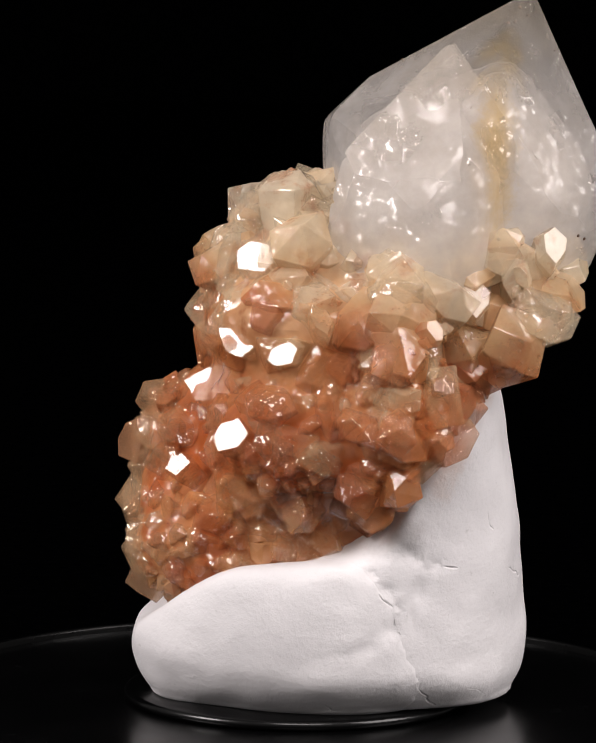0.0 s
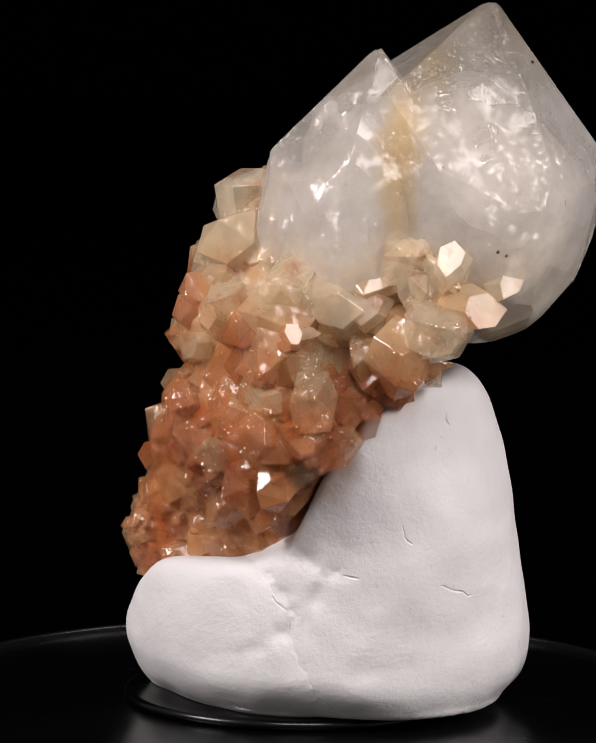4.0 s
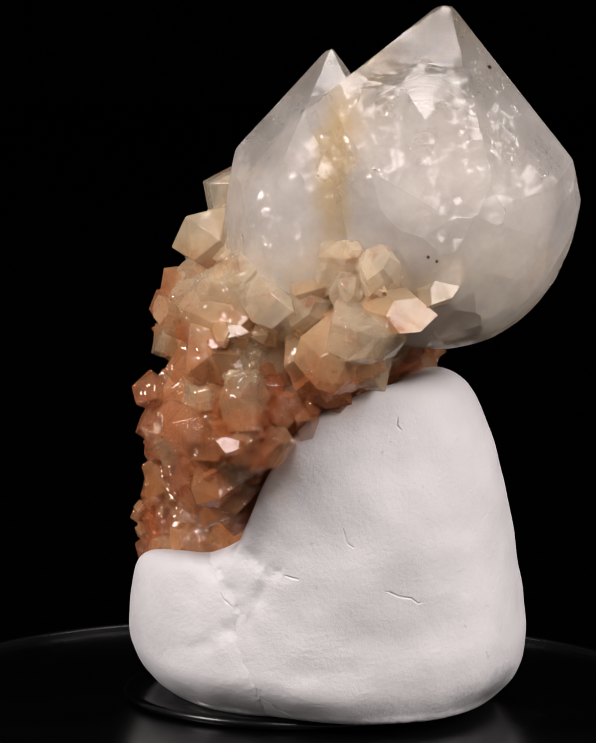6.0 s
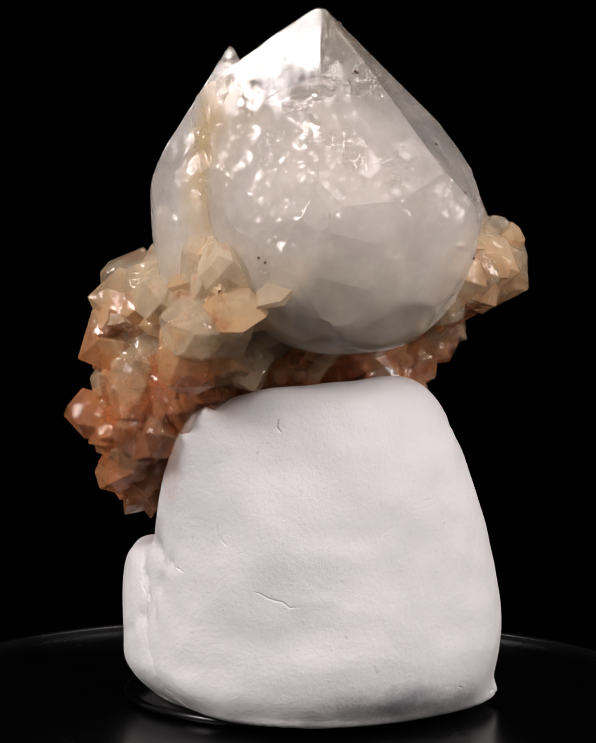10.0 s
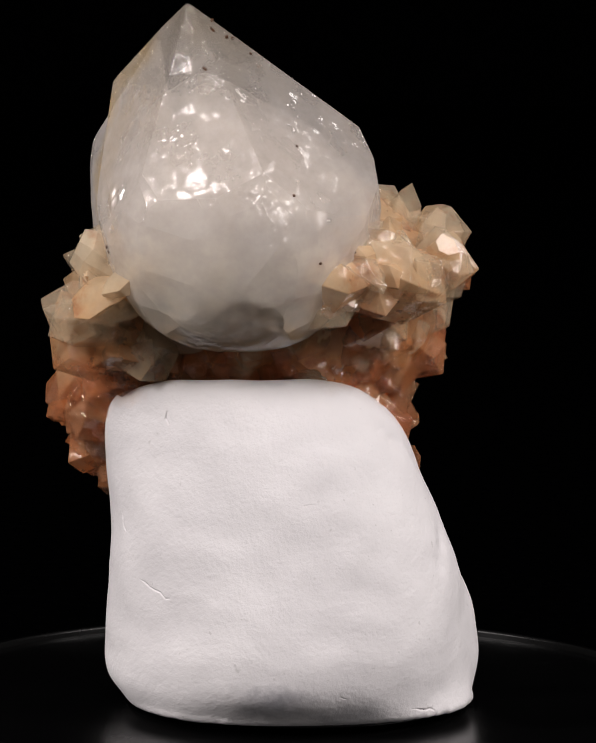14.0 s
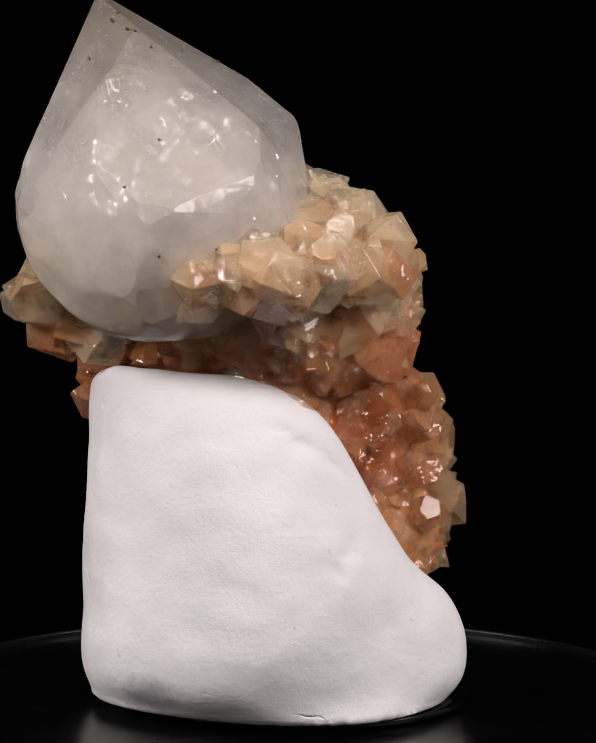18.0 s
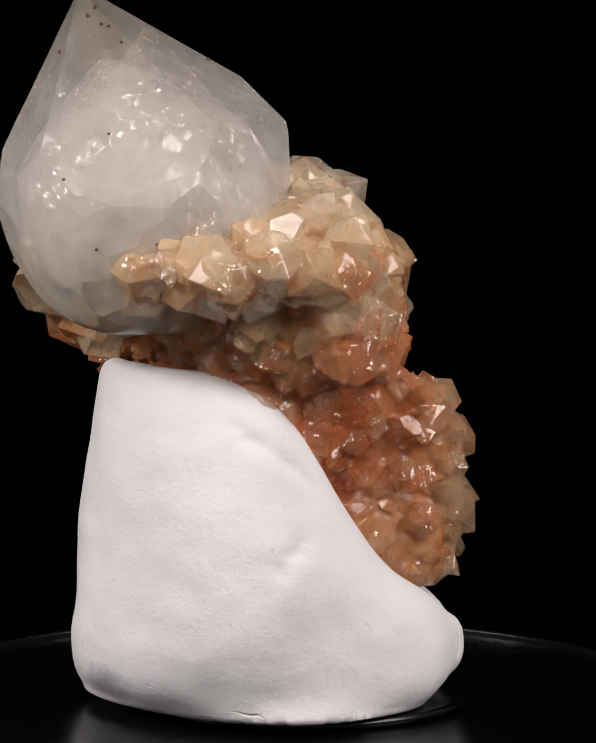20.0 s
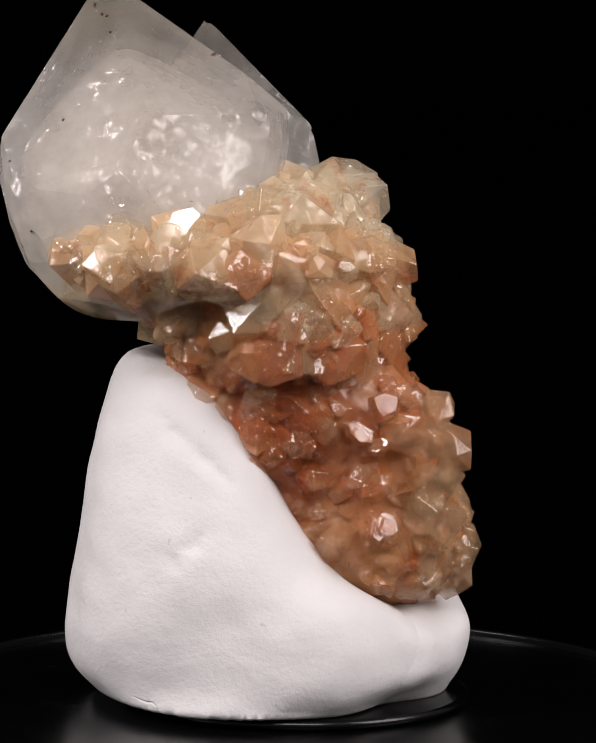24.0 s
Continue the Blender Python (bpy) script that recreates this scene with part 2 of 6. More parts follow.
CLEAR = quartz_material("clear_smoky_quartz", [(0.1, (0.88, 0.62, 0.38)), (0.45, (0.86, 0.52, 0.28))], (0.66, 0.80), (0.02, 0.05), 500, 0.6, vary=0.01, soft=0.4, glow=0.35, glass=0.22)
RUST = quartz_material("rusty_matrix", [(0.15, (0.76, 0.36, 0.16)), (0.38, (0.62, 0.19, 0.07)), (0.47, (0.72, 0.31, 0.13)), (0.60, (0.88, 0.52, 0.28)), (0.68, (0.95, 0.77, 0.54))], (0.25, 0.50), (0.03, 0.15), 600, 1.0, glow=0.2, spots=(0.40, 0.10, 0.035), lean=0.18, soft=0.4, glass=0.0)
QUARTZ = (MILKY, CLOUD, HAZE, AMBER, POLISHED, CLEAR, RUST)


# ---- builders ----
HEARTS = ((24, 1, 70), (8, -4, 52), (-8, -4, 30))  # middles of the specimen's mass, top to bottom (mm)


def outward(data):
    """Stores on each vertex of a crystal the direction away from the specimen's middle."""
    count = len(data.vertices)
    p = np.empty(count * 3)
    data.vertices.foreach_get("co", p)
    p = p.reshape(-1, 3)
    h = np.array(HEARTS) / 1000
    near = np.stack([np.interp(p[:, 2], h[::-1, 2], h[::-1, k]) for k in range(3)], 1)
    way = p - near
    way /= np.linalg.norm(way, axis=1)[:, None] + 1e-9
    data.attributes.new("outward", "FLOAT_VECTOR", "POINT").data.foreach_set("vector", way.astype(np.float32).ravel())


def part(name, mesh, mat, parent=None, label=""):
    """Links a bmesh or a mesh as one object under a thing."""
    if isinstance(mesh, bmesh.types.BMesh):
        data = bpy.data.meshes.new(name)
        mesh.to_mesh(data)
        mesh.free()
        mesh = data
    if not mesh.materials:
        mesh.materials.append(mat)
    if mat in QUARTZ:
        outward(mesh)
    ob = new(name, mesh)
    ob.parent = parent
    return tagged(ob, label)


def fused(field, low, high, step):
    """A closed skin round the zero level of a distance field, on a grid of that step."""
    axes = [np.arange(a - step, b + 2 * step, step) for a, b in zip(low, high)]
    grid = np.stack(np.meshgrid(*axes, indexing="ij"), -1)
    value = field(grid)
    inside = value < 0
    total, count = np.zeros((*[n - 1 for n in value.shape], 3)), np.zeros([n - 1 for n in value.shape])
    cut = [np.s_[:-1], np.s_[1:]]
    for axis in range(3):
        others = [a for a in range(3) if a != axis]
        for i, j in itertools.product((0, 1), repeat=2):
            sa, sb = [None] * 3, [None] * 3
            sa[axis], sb[axis] = cut[0], cut[1]
            for o, k in zip(others, (i, j)):
                sa[o] = sb[o] = cut[k]
            va, vb, pa, pb = value[tuple(sa)], value[tuple(sb)], grid[tuple(sa)], grid[tuple(sb)]
            hit = (va < 0) != (vb < 0)
            f = np.where(hit, va / np.where(hit, va - vb, 1), 0)[..., None]
            total += np.where(hit[..., None], pa + f * (pb - pa), 0)
            count += hit
    used = count > 0
    index = -np.ones(used.shape, int)
    index[used] = np.arange(used.sum())
    points = total[used] / count[used][:, None]
    faces = []
    for axis in range(3):
        b, c = (axis + 1) % 3, (axis + 2) % 3
        lo, hi = [np.s_[1:-1]] * 3, [np.s_[1:-1]] * 3
        lo[axis], hi[axis] = np.s_[:-1], np.s_[1:]
        s0, s1 = inside[tuple(lo)], inside[tuple(hi)]
        for flip in (False, True):
            at = np.argwhere((s0 & ~s1) if not flip else (~s0 & s1))
            at[:, b] += 1
            at[:, c] += 1
            quad = []
            for db, dc in ((0, 0), (-1, 0), (-1, -1), (0, -1)):
                q = at.copy()
                q[:, b] += db
                q[:, c] += dc
                quad.append(index[q[:, 0], q[:, 1], q[:, 2]])
            quad = np.stack(quad, 1)
            faces.append(quad[:, ::-1] if flip else quad)
    return points, np.concatenate(faces)


def skin(name, points, faces):
    data = bpy.data.meshes.new(name)
    data.from_pydata([tuple(p) for p in points], [], [tuple(int(i) for i in f) for f in faces])
    data.polygons.foreach_set("use_smooth", [True] * len(data.polygons))
    data.update()
    return data


def lump(p, centre, radii, turn, power=2.8):
    """Distance to a rounded lump: a box-like ellipsoid, turned about the vertical. Millimetres."""
    q = p - np.array(centre) / 1000
    r = np.array(radii) / 1000
    c, s = math.cos(radians(turn)), math.sin(radians(turn))
    x, y = c * q[..., 0] + s * q[..., 1], -s * q[..., 0] + c * q[..., 1]
    k = (np.abs(x / r[0]) ** power + np.abs(y / r[1]) ** power + np.abs(q[..., 2] / r[2]) ** power) ** (1 / power)
    return (k - 1) * np.cbrt(r.prod())


def blended(fields, soft):
    f = np.stack(fields)
    m = f.min(0)
    return m - soft * np.log(np.exp(-(f - m) / soft).sum(0))


def right_way_out(bm):
    bmesh.ops.recalc_face_normals(bm, faces=bm.faces[:])
    if bm.calc_volume(signed=True) < 0:
        bmesh.ops.reverse_faces(bm, faces=bm.faces[:])
    return bm


def quartz_point(rng, tip, way, radius, length, blunt=0.9):
    """One quartz crystal as a bmesh: six uneven sides, a leaning six-faced point."""
    way = Vector(way).normalized()
    turn = way.to_track_quat("Z", "Y").to_matrix() @ Matrix.Rotation(rng.uniform(0, 6.28), 3, "Z")
    bm = bmesh.new()
    wide = [radius * rng.uniform(0.7, 1.15) for _ in range(6)]
    squash = rng.uniform(0.6, 1.0)
    low, high = [], []
    lean = Vector((rng.uniform(-0.3, 0.3) * radius, rng.uniform(-0.3, 0.3) * radius, 0))
    for k in range(6):
        a = k * math.pi / 3 + rng.uniform(-0.12, 0.12)
        x, y = wide[k] * math.cos(a), wide[k] * math.sin(a) * squash
        drop = blunt * radius * rng.uniform(0.4, 1.5)
        high.append(bm.verts.new(Vector((x, y, -drop))))
        low.append(bm.verts.new(Vector((x * 0.85, y * 0.85, -length))))
    ridge = radius * rng.choice((0.04, 0.08, 0.3, 0.45))
    a = rng.uniform(0, 3.14)
    top = [bm.verts.new(lean + Vector((math.cos(a) * ridge, math.sin(a) * ridge, 0))), bm.verts.new(lean - Vector((math.cos(a) * ridge, math.sin(a) * ridge, radius * rng.uniform(0, 0.15))))]
    bmesh.ops.convex_hull(bm, input=bm.verts[:])
    bmesh.ops.dissolve_limit(bm, angle_limit=0.09, verts=bm.verts[:], edges=bm.edges[:])
    bmesh.ops.bevel(bm, geom=bm.edges[:], offset=radius * 0.018, segments=1, affect="EDGES", clamp_overlap=True)
    shift = Vector(tip)
    for v in bm.verts:
        v.co = turn @ v.co + shift
    return right_way_out(bm)


def table_crystal(rng, centre, face, way, radius, squash, length):
    """A crystal that ends in one broad flat face."""
    turn = Vector(face).normalized().to_track_quat("Z", "Y").to_matrix() @ Matrix.Rotation(rng.uniform(0, 6.28), 3, "Z")
    down = -Vector(way).normalized()
    bm = bmesh.new()
    count = rng.choice((5, 6, 6))
    deep = radius * rng.uniform(0.45, 0.9)
    for k in range(count):
        a = k * 2 * math.pi / count + rng.uniform(-0.2, 0.2)
        r = radius * rng.uniform(0.8, 1.15)
        flat = turn @ Vector((r * math.cos(a), r * squash * math.sin(a), 0))
        bm.verts.new(flat)
        wide = flat * (1.1 + 0.3 * rng.random())
        bm.verts.new(wide + down * deep * rng.uniform(0.8, 1.2))
        bm.verts.new(flat * 0.85 + down * length)
    bmesh.ops.convex_hull(bm, input=bm.verts[:])
    bmesh.ops.dissolve_limit(bm, angle_limit=0.09, verts=bm.verts[:], edges=bm.edges[:])
    bmesh.ops.bevel(bm, geom=bm.edges[:], offset=radius * 0.018, segments=1, affect="EDGES", clamp_overlap=True)
    for v in bm.verts:
        v.co += Vector(centre)
    return right_way_out(bm)


# ---- setting ----
def slab(name, x, y, z, sx, sy, sz, mat, label, category):
    bm = bmesh.new()
    bmesh.ops.create_cube(bm, size=1.0)
    for v in bm.verts:
        v.co = Vector((v.co.x * sx + x, v.co.y * sy + y, v.co.z * sz + z))
    return tagged(part(name, bm, mat, None), label, category, kind="structure")


slab("ground", 0, 0.2, -0.045, 4.0, 4.0, 0.03, VELVET, "black cloth-covered table top in the dark studio", "table top")
slab("backdrop", 0, 1.4, 1.0, 4.0, 0.03, 2.2, VELVET, "plain black velvet backdrop behind the turntable", "backdrop")


def lathe(profile, segments=96):
    bm = bmesh.new()
    rings = []
    for r, z in profile:
        if r == 0:
            rings.append([bm.verts.new((0, 0, z))])
        else:
            rings.append([bm.verts.new((r * math.cos(k * 2 * math.pi / segments), r * math.sin(k * 2 * math.pi / segments), z)) for k in range(segments)])
    for a, b in zip(rings, rings[1:]):
        for k in range(segments):
            j = (k + 1) % segments
            if len(a) == 1:
                bm.faces.new((a[0], b[k], b[j]))
            elif len(b) == 1:
                bm.faces.new((a[k], b[0], a[j]))
            else:
                bm.faces.new((a[k], b[k], b[j], a[j]))
    bmesh.ops.recalc_face_normals(bm, faces=bm.faces[:])
    for f in bm.faces:
        f.smooth = True
    return bm


turntable = tagged(new("turntable"), "round black glossy display turntable under the clay stand", "turntable")
part("platter", lathe([(0, -0.0021), (0.066, -0.0021), (0.0686, -0.0021), (0.0688, -0.0024), (0.0688, -0.014), (0.069, -0.016), (0, -0.016)]), GLOSS, turntable)
part("rim", lathe([(0.0689, -0.014), (0.0689, -0.0014), (0.0691, -0.0010), (0.0695, -0.0008), (0.0699, -0.0010), (0.0702, -0.0016), (0.0702, -0.014), (0.0689, -0.014)], 160), RUBBER, turntable, "thin raised black rim")
part("centre_disc", lathe([(0, -0.0002), (0.0300, -0.0002), (0.0306, -0.0004), (0.0309, -0.0010), (0.0309, -0.0019), (0, -0.0019)]), GLOSS, turntable)
part("base", lathe([(0, -0.0165), (0.054, -0.0165), (0.057, -0.019), (0.057, -0.028), (0.054, -0.03), (0, -0.03)]), GLOSS, turntable)

# ---- clay stand ----
# Slices of the hand-moulded outer wall: height, centre, mean radius and how far it is from round (mm).
CLAY_SLICES = np.array([
    (0, 7.42, 2.43, 30.17, -1.14, 0.62, 1.49, -1.62),
    (4, 6.67, 1.77, 32.93, 0.51, 0.25, 0.08, -0.12),
    (10, 5.93, 1.16, 34.19, 1.21, 1.58, -0.5, -0.32),
    (17, 4.81, 0.03, 34.35, 1.56, 3.05, -0.71, -1.13),
    (24, 4.1, -1.6, 34.11, 1.55, 4.43, -0.4, -1.94),
    (31, 4.47, -3.49, 33.28, 1.16, 5.34, -0.12, -2.22),
    (39, 5.56, -5.38, 32.07, 0.32, 5.17, -0.16, -1.8),
    (47, 6.75, -6.99, 30.91, -0.81, 3.89, -0.41, -1.03),
    (54, 7.74, -8.27, 29.93, -1.43, 1.68, -0.78, -0.17),
    (59, 8.68, -9.17, 29.36, -1.2, -0.95, -1.34, 0.43),
    (62, 9.57, -9.9, 29.01, -0.39, -3.62, -2.13, 0.96),
]) / 1000
# Height of the sloping seat that the crystals lie in, along x (mm), at its front and at its back rim.
SEAT_X = np.array((-36, -28, -20, -12, -4, 4, 11, 15, 18, 22, 26, 30, 35, 40)) / 1000
SEAT_FRONT = np.array((21, 21.8, 24.0, 26.3, 26.6, 27.0, 28.8, 31.3, 36.5, 45, 51.5, 57, 62, 65)) / 1000
SEAT_BACK = np.array((13.5, 17.5, 22, 26.5, 36.5, 50, 58, 61, 62.5, 63, 63.5, 63.5, 63, 62)) / 1000


# How far the low front lip reaches, by bearing (degrees) and distance from the axis (mm).
LIP = ((180.0, 33.0), (197.0, 33.4), (222.0, 30.3), (239.0, 29.8), (260.0, 31.0), (290.0, 34.0))


def eased(levels, table, at):
    """Smooth values between the rows of a table."""
    slope = np.gradient(table, levels, axis=0)
    at = np.clip(at, levels[0], levels[-1])
    i = np.clip(np.searchsorted(levels, at) - 1, 0, len(levels) - 2)
    h, s = levels[i + 1] - levels[i], (at - levels[i]) / (levels[i + 1] - levels[i])
    if table.ndim > 1:
        h, s = h[..., None], s[..., None]
    return (2 * s**3 - 3 * s**2 + 1) * table[i] + (s**3 - 2 * s**2 + s) * h * slope[i] + (3 * s**2 - 2 * s**3) * table[i + 1] + (s**3 - s**2) * h * slope[i + 1]


def clay_field(p):
    q = eased(CLAY_SLICES[:, 0], CLAY_SLICES[:, 1:], p[..., 2])
    x, y = p[..., 0] - q[..., 0], p[..., 1] - q[..., 1]
    a = np.arctan2(y, x)
    edge = q[..., 2] + q[..., 3] * np.cos(2 * a) + q[..., 4] * np.sin(2 * a) + q[..., 5] * np.cos(3 * a) + q[..., 6] * np.sin(3 * a)
    wall = np.maximum((np.hypot(x, y) - edge) * 0.8, p[..., 2] - CLAY_SLICES[-1, 0])
    lip = [0.9 * (p[..., 0] * math.cos(radians(a)) + p[..., 1] * math.sin(radians(a)) - r / 1000 + 0.03 * np.maximum(p[..., 2] - 0.012, 0) + 90 * np.maximum(0.009 - p[..., 2], 0) ** 2) for a, r in LIP]
    wall = -blended([-wall] + [-f for f in lip], 0.0008)
    wall = blended([wall, lump(p, (-9, 17, 10), (11.5, 11, 13), 0, 2.2)], 0.003)
    wall = blended([wall, lump(p, (-14.6, -5, 9.5), (14.0, 13.5, 13), 0, 2.2)], 0.0012)
    v = np.clip((p[..., 1] + 0.030) / 0.052, 0.0, 1.0)
    v = v * v * (3 - 2 * v)
    seat = (1 - v) * eased(SEAT_X, SEAT_FRONT, p[..., 0]) + v * eased(SEAT_X, SEAT_BACK, p[..., 0]) - 0.03 * v * (1 - v) * np.clip((0.012 - p[..., 0]) / 0.012, 0, 1)
    back = 0.8 * (p[..., 2] - 0.0618 + 0.40 * np.maximum(p[..., 1] - 0.012, 0) + 0.30 * np.maximum(-0.008 - p[..., 1], 0))
    return np.maximum(-blended([-wall, -0.6 * (p[..., 2] - seat), -back], 0.0019), -p[..., 2])


def hash_noise(points, scale, seed):
    return np.array([noise.noise(Vector(p) * scale + Vector((seed, 0, 0))) for p in points])


# Cracks and creases in the clay, from end to end (mm).
CRACKS = [
    [(13.7, -28.4, 21.9), (17.9, -26.7, 17.9), (19.6, -26.1, 15.7)],
    [(11.3, -29.5, 16.3), (11.7, -29.1, 15.4)],
    [(-18.0, -21.0, 5.4), (-14.2, -23.9, 5.8), (-10.4, -26.0, 5.5)],
    [(-6.3, -27.5, 5.2), (-5.0, -25.9, 2.8)],
    [(21.8, -26.4, 4.3), (24.0, -21.5, 0.9)],
    [(-1.5, -30.2, 20.0), (-0.3, -30.4, 19.0)],
    [(-9.3, -27.9, 13.6), (-8.4, -28.5, 13.1)],
    [(33.0, -17.0, 34.7), (33.2, -16.6, 33.0), (33.6, -15.9, 31.6)],
    [(5.3, -27.6, 2.7), (6.0, -25.3, 1.2)],
    [(30.6, -20.0, 12.0), (31.7, -18.7, 10.7)],
    [(35.7, -13.6, 25.0), (37.9, -9.0, 22.9), (39.5, -4.1, 21.3)],
    [(15.9, -26.8, 28.8), (22.7, -24.4, 27.0), (27.0, -21.7, 25.5)],
    [(36.5, -7.5, 53.5), (36.8, -7.1, 51.5)],
    [(30.4, -20.8, 3.8), (32.6, -17.8, 3.1)],
    [(40.3, 5.0, 18.1), (39.9, 8.3, 19.8)],
    [(30.7, 25.1, 6.0), (27.1, 27.6, 5.4)],
    [(30.0, 21.5, 36.6), (29.2, 22.5, 37.0)],
    [(23.6, 26.5, 37.5), (22.6, 27.0, 37.6)],
    [(17.7, 31.3, 2.6), (12.0, 32.9, 1.3)],
    [(30.2, 20.1, 42.4), (28.6, 21.5, 43.5)],
    [(32.6, 18.1, 38.7), (31.6, 19.6, 39.1)],
    [(-25.3, 9.8, 12.4), (-25.7, 10.7, 10.9)],
    [(16.4, -28.4, 20.7), (17.8, -27.9, 18.7), (20.0, -27.3, 16.5)],
    [(12.5, -28.2, 26.8), (13.9, -28.6, 24.6)],
]
# Softer folds where the clay was pressed together (mm).
FOLDS = [
    [(12.0, -28.1, 27.0), (13.9, -28.6, 24.6), (16.4, -28.4, 20.7), (18.3, -27.9, 18.0)],
    [(18.3, -27.9, 18.0), (14.6, -29.3, 14.7), (7.3, -31.0, 11.0)],
    [(17.1, -27.4, 29.8), (22.3, -25.8, 27.4), (25.6, -23.9, 26.3)],
    [(22.2, -25.8, 27.9), (22.3, -25.8, 25.4), (19.9, -27.1, 19.9), (19.7, -27.4, 16.5)],
    [(10.7, 33.6, 24.8), (8.6, 32.8, 28.0), (4.9, 30.6, 31.8)],
    [(17.5, 23.9, 51.1), (10.4, 26.3, 46.9), (2.9, 26.1, 41.1)],
    [(16.3, -27.5, 29.5), (22.3, -25.8, 27.8), (25.6, -23.9, 26.5)],
]


def on_clay(p):
    """The point of the clay's surface next to p."""
    p = np.array(p)
    for _ in range(6):
        f = clay_field(p)
        slope = np.array([(clay_field(p + 1e-5 * e) - f) / 1e-5 for e in np.eye(3)])
        p = p - f * slope / max(slope @ slope, 0.1)
    return Vector(p)


def scored(data, lines, width, depth, wander=0.0003):
    """Cuts cracks or folds into a mesh, which is made finer round them."""
    runs = []
    for k, line in enumerate(lines):
        rng = random.Random(k)
        for a, b in zip(line, line[1:]):
            a, b = Vector(a) / 1000, Vector(b) / 1000
            steps = max(2, int((b - a).length / 0.0012))
            row = [on_clay(a.lerp(b, i / steps) + Vector([rng.uniform(-wander, wander) for _ in range(3)])) for i in range(steps + 1)]
            runs.append((row, rng.uniform(0.6, 1.1)))
    bm = bmesh.new()
    bm.from_mesh(data)

    def gap(p):
        best, pull = 1.0, 0.0
        for row, deep in runs:
            if (p - row[0]).length > 0.006 + (row[-1] - row[0]).length:
                continue
            for i, (a, b) in enumerate(zip(row, row[1:])):
                d = b - a
                f = max(0.0, min(1.0, (p - a).dot(d) / d.length_squared))
                g = (p - a - d * f).length
                if g < best:
                    best, pull = g, deep * min(1.0, 0.35 + 1.3 * min(i + f, len(row) - 1 - i - f) / len(row))
        return best, pull

    for reach in ((0.0022, 0.0011, 0.0006) if width < 0.0005 else ()):
        near = {v for v in bm.verts if gap(v.co)[0] < reach}
        edges = [e for e in bm.edges if e.verts[0] in near and e.verts[1] in near]
        bmesh.ops.subdivide_edges(bm, edges=edges, cuts=1, use_grid_fill=True)
    bm.normal_update()
    moves = []
    for v in bm.verts:
        g, deep = gap(v.co)
        if g < 3 * width:
            cut = depth * deep * max(0.0, 1 - g / width) ** (1.0 if width < 0.0005 else 2.0)
            moves.append((v, v.normal * -cut))
    for v, d in moves:
        v.co += d
    bmesh.ops.recalc_face_normals(bm, faces=bm.faces[:])
    for f in bm.faces:
        f.smooth = True
    bm.to_mesh(data)
    bm.free()
    return data


def seam(p):
    """Distance in front of the seam where the lip was pressed on."""
    return -0.645 * p[..., 0] - 0.764 * p[..., 1] - 0.01205 - 0.37 * (p[..., 2] - 0.022) + 0.0005 * np.sin(p[..., 2] * 370)


def lip_field(p):
    """The roll of clay over the low front of the stand, smoothed into it along the seam."""
    ahead = seam(p)
    return np.maximum(clay_field(p) - 0.00045 * np.clip(ahead / 0.004 - 0.15, -1, 1), -ahead)


stand = tagged(new("clay_stand"), "hand-moulded matt white clay stand on the black turntable", "display stand")
for name, side in (("body", 1), ("front_lip", -1)):
    points, quads = fused(clay_field if side > 0 else lip_field, (-0.042, -0.045, 0.0), (0.055, 0.05, 0.072), 0.0008)
    uneven = hash_noise(points, 60, 21) * 0.0006 + hash_noise(points, 170, 22) * 0.00024
    heart = points - np.array((0.006, 0.0, 0.02))
    points = points + (uneven * (points[:, 2] > 0.0006))[:, None] * heart / np.linalg.norm(heart, axis=1)[:, None]
    mesh = scored(scored(skin(name, points, quads), FOLDS, 0.0030, 0.0009, 0.0006), CRACKS, 0.00024, 0.0006)
    mesh.set_sharp_from_angle(angle=radians(62))
    part(name, mesh, CLAY, stand, "" if side > 0 else "roll of clay pressed on as a lip")

# ---- crystal cluster ----
cluster = tagged(new("crystal_cluster"), "milky quartz point over orange iron-stained crystals, set in white clay", "crystal")
MAIN_TIP, MAIN_BODY = (40.3, -1.0, 124.5), ((29.4, 3.6, 109.3), (25.9, 25.0, 44.6), 14.3)
MAIN_FACES = [(7, 24.5, 0.0), (77, 38.6, 0.4), (136, 54.5, 0.3), (222, 50.4, 1.6), (263, 56, 0.8), (320, 21.1, 0.2), (136, 15.1, 23.6), (177, 45, 9.8)]
SECOND_TIP, SECOND_BODY = (26.3, -15.3, 115.3), ((17.4, -10.1, 92.9), (19.8, 16.3, 32.6), -27)
SECOND_FACES = [(23, 34, 0.7), (80, 34, 1.0), (118, 10, 1.0), (210, 52, 1.9), (253, 30, 1.2), (320, 25, 0.7)]


def pointed_cuts(p, tip, body, faces, sides=()):
    """A stout crystal: a swollen body cut by faces that meet at its tip (bearing, elevation, distance from the tip in mm) and by flat sides."""
    swell = lump(p, *body, 2.7)
    q = p - np.array(tip) / 1000
    yield swell
    for a, e, d in faces:
        a, e = radians(a), radians(e)
        flat = q @ np.array((math.cos(e) * math.cos(a), math.cos(e) * math.sin(a), math.sin(e))) - d / 1000
        yield -blended([-flat, -swell], 0.0005)
    for way, d in sides:
        yield p @ way - d


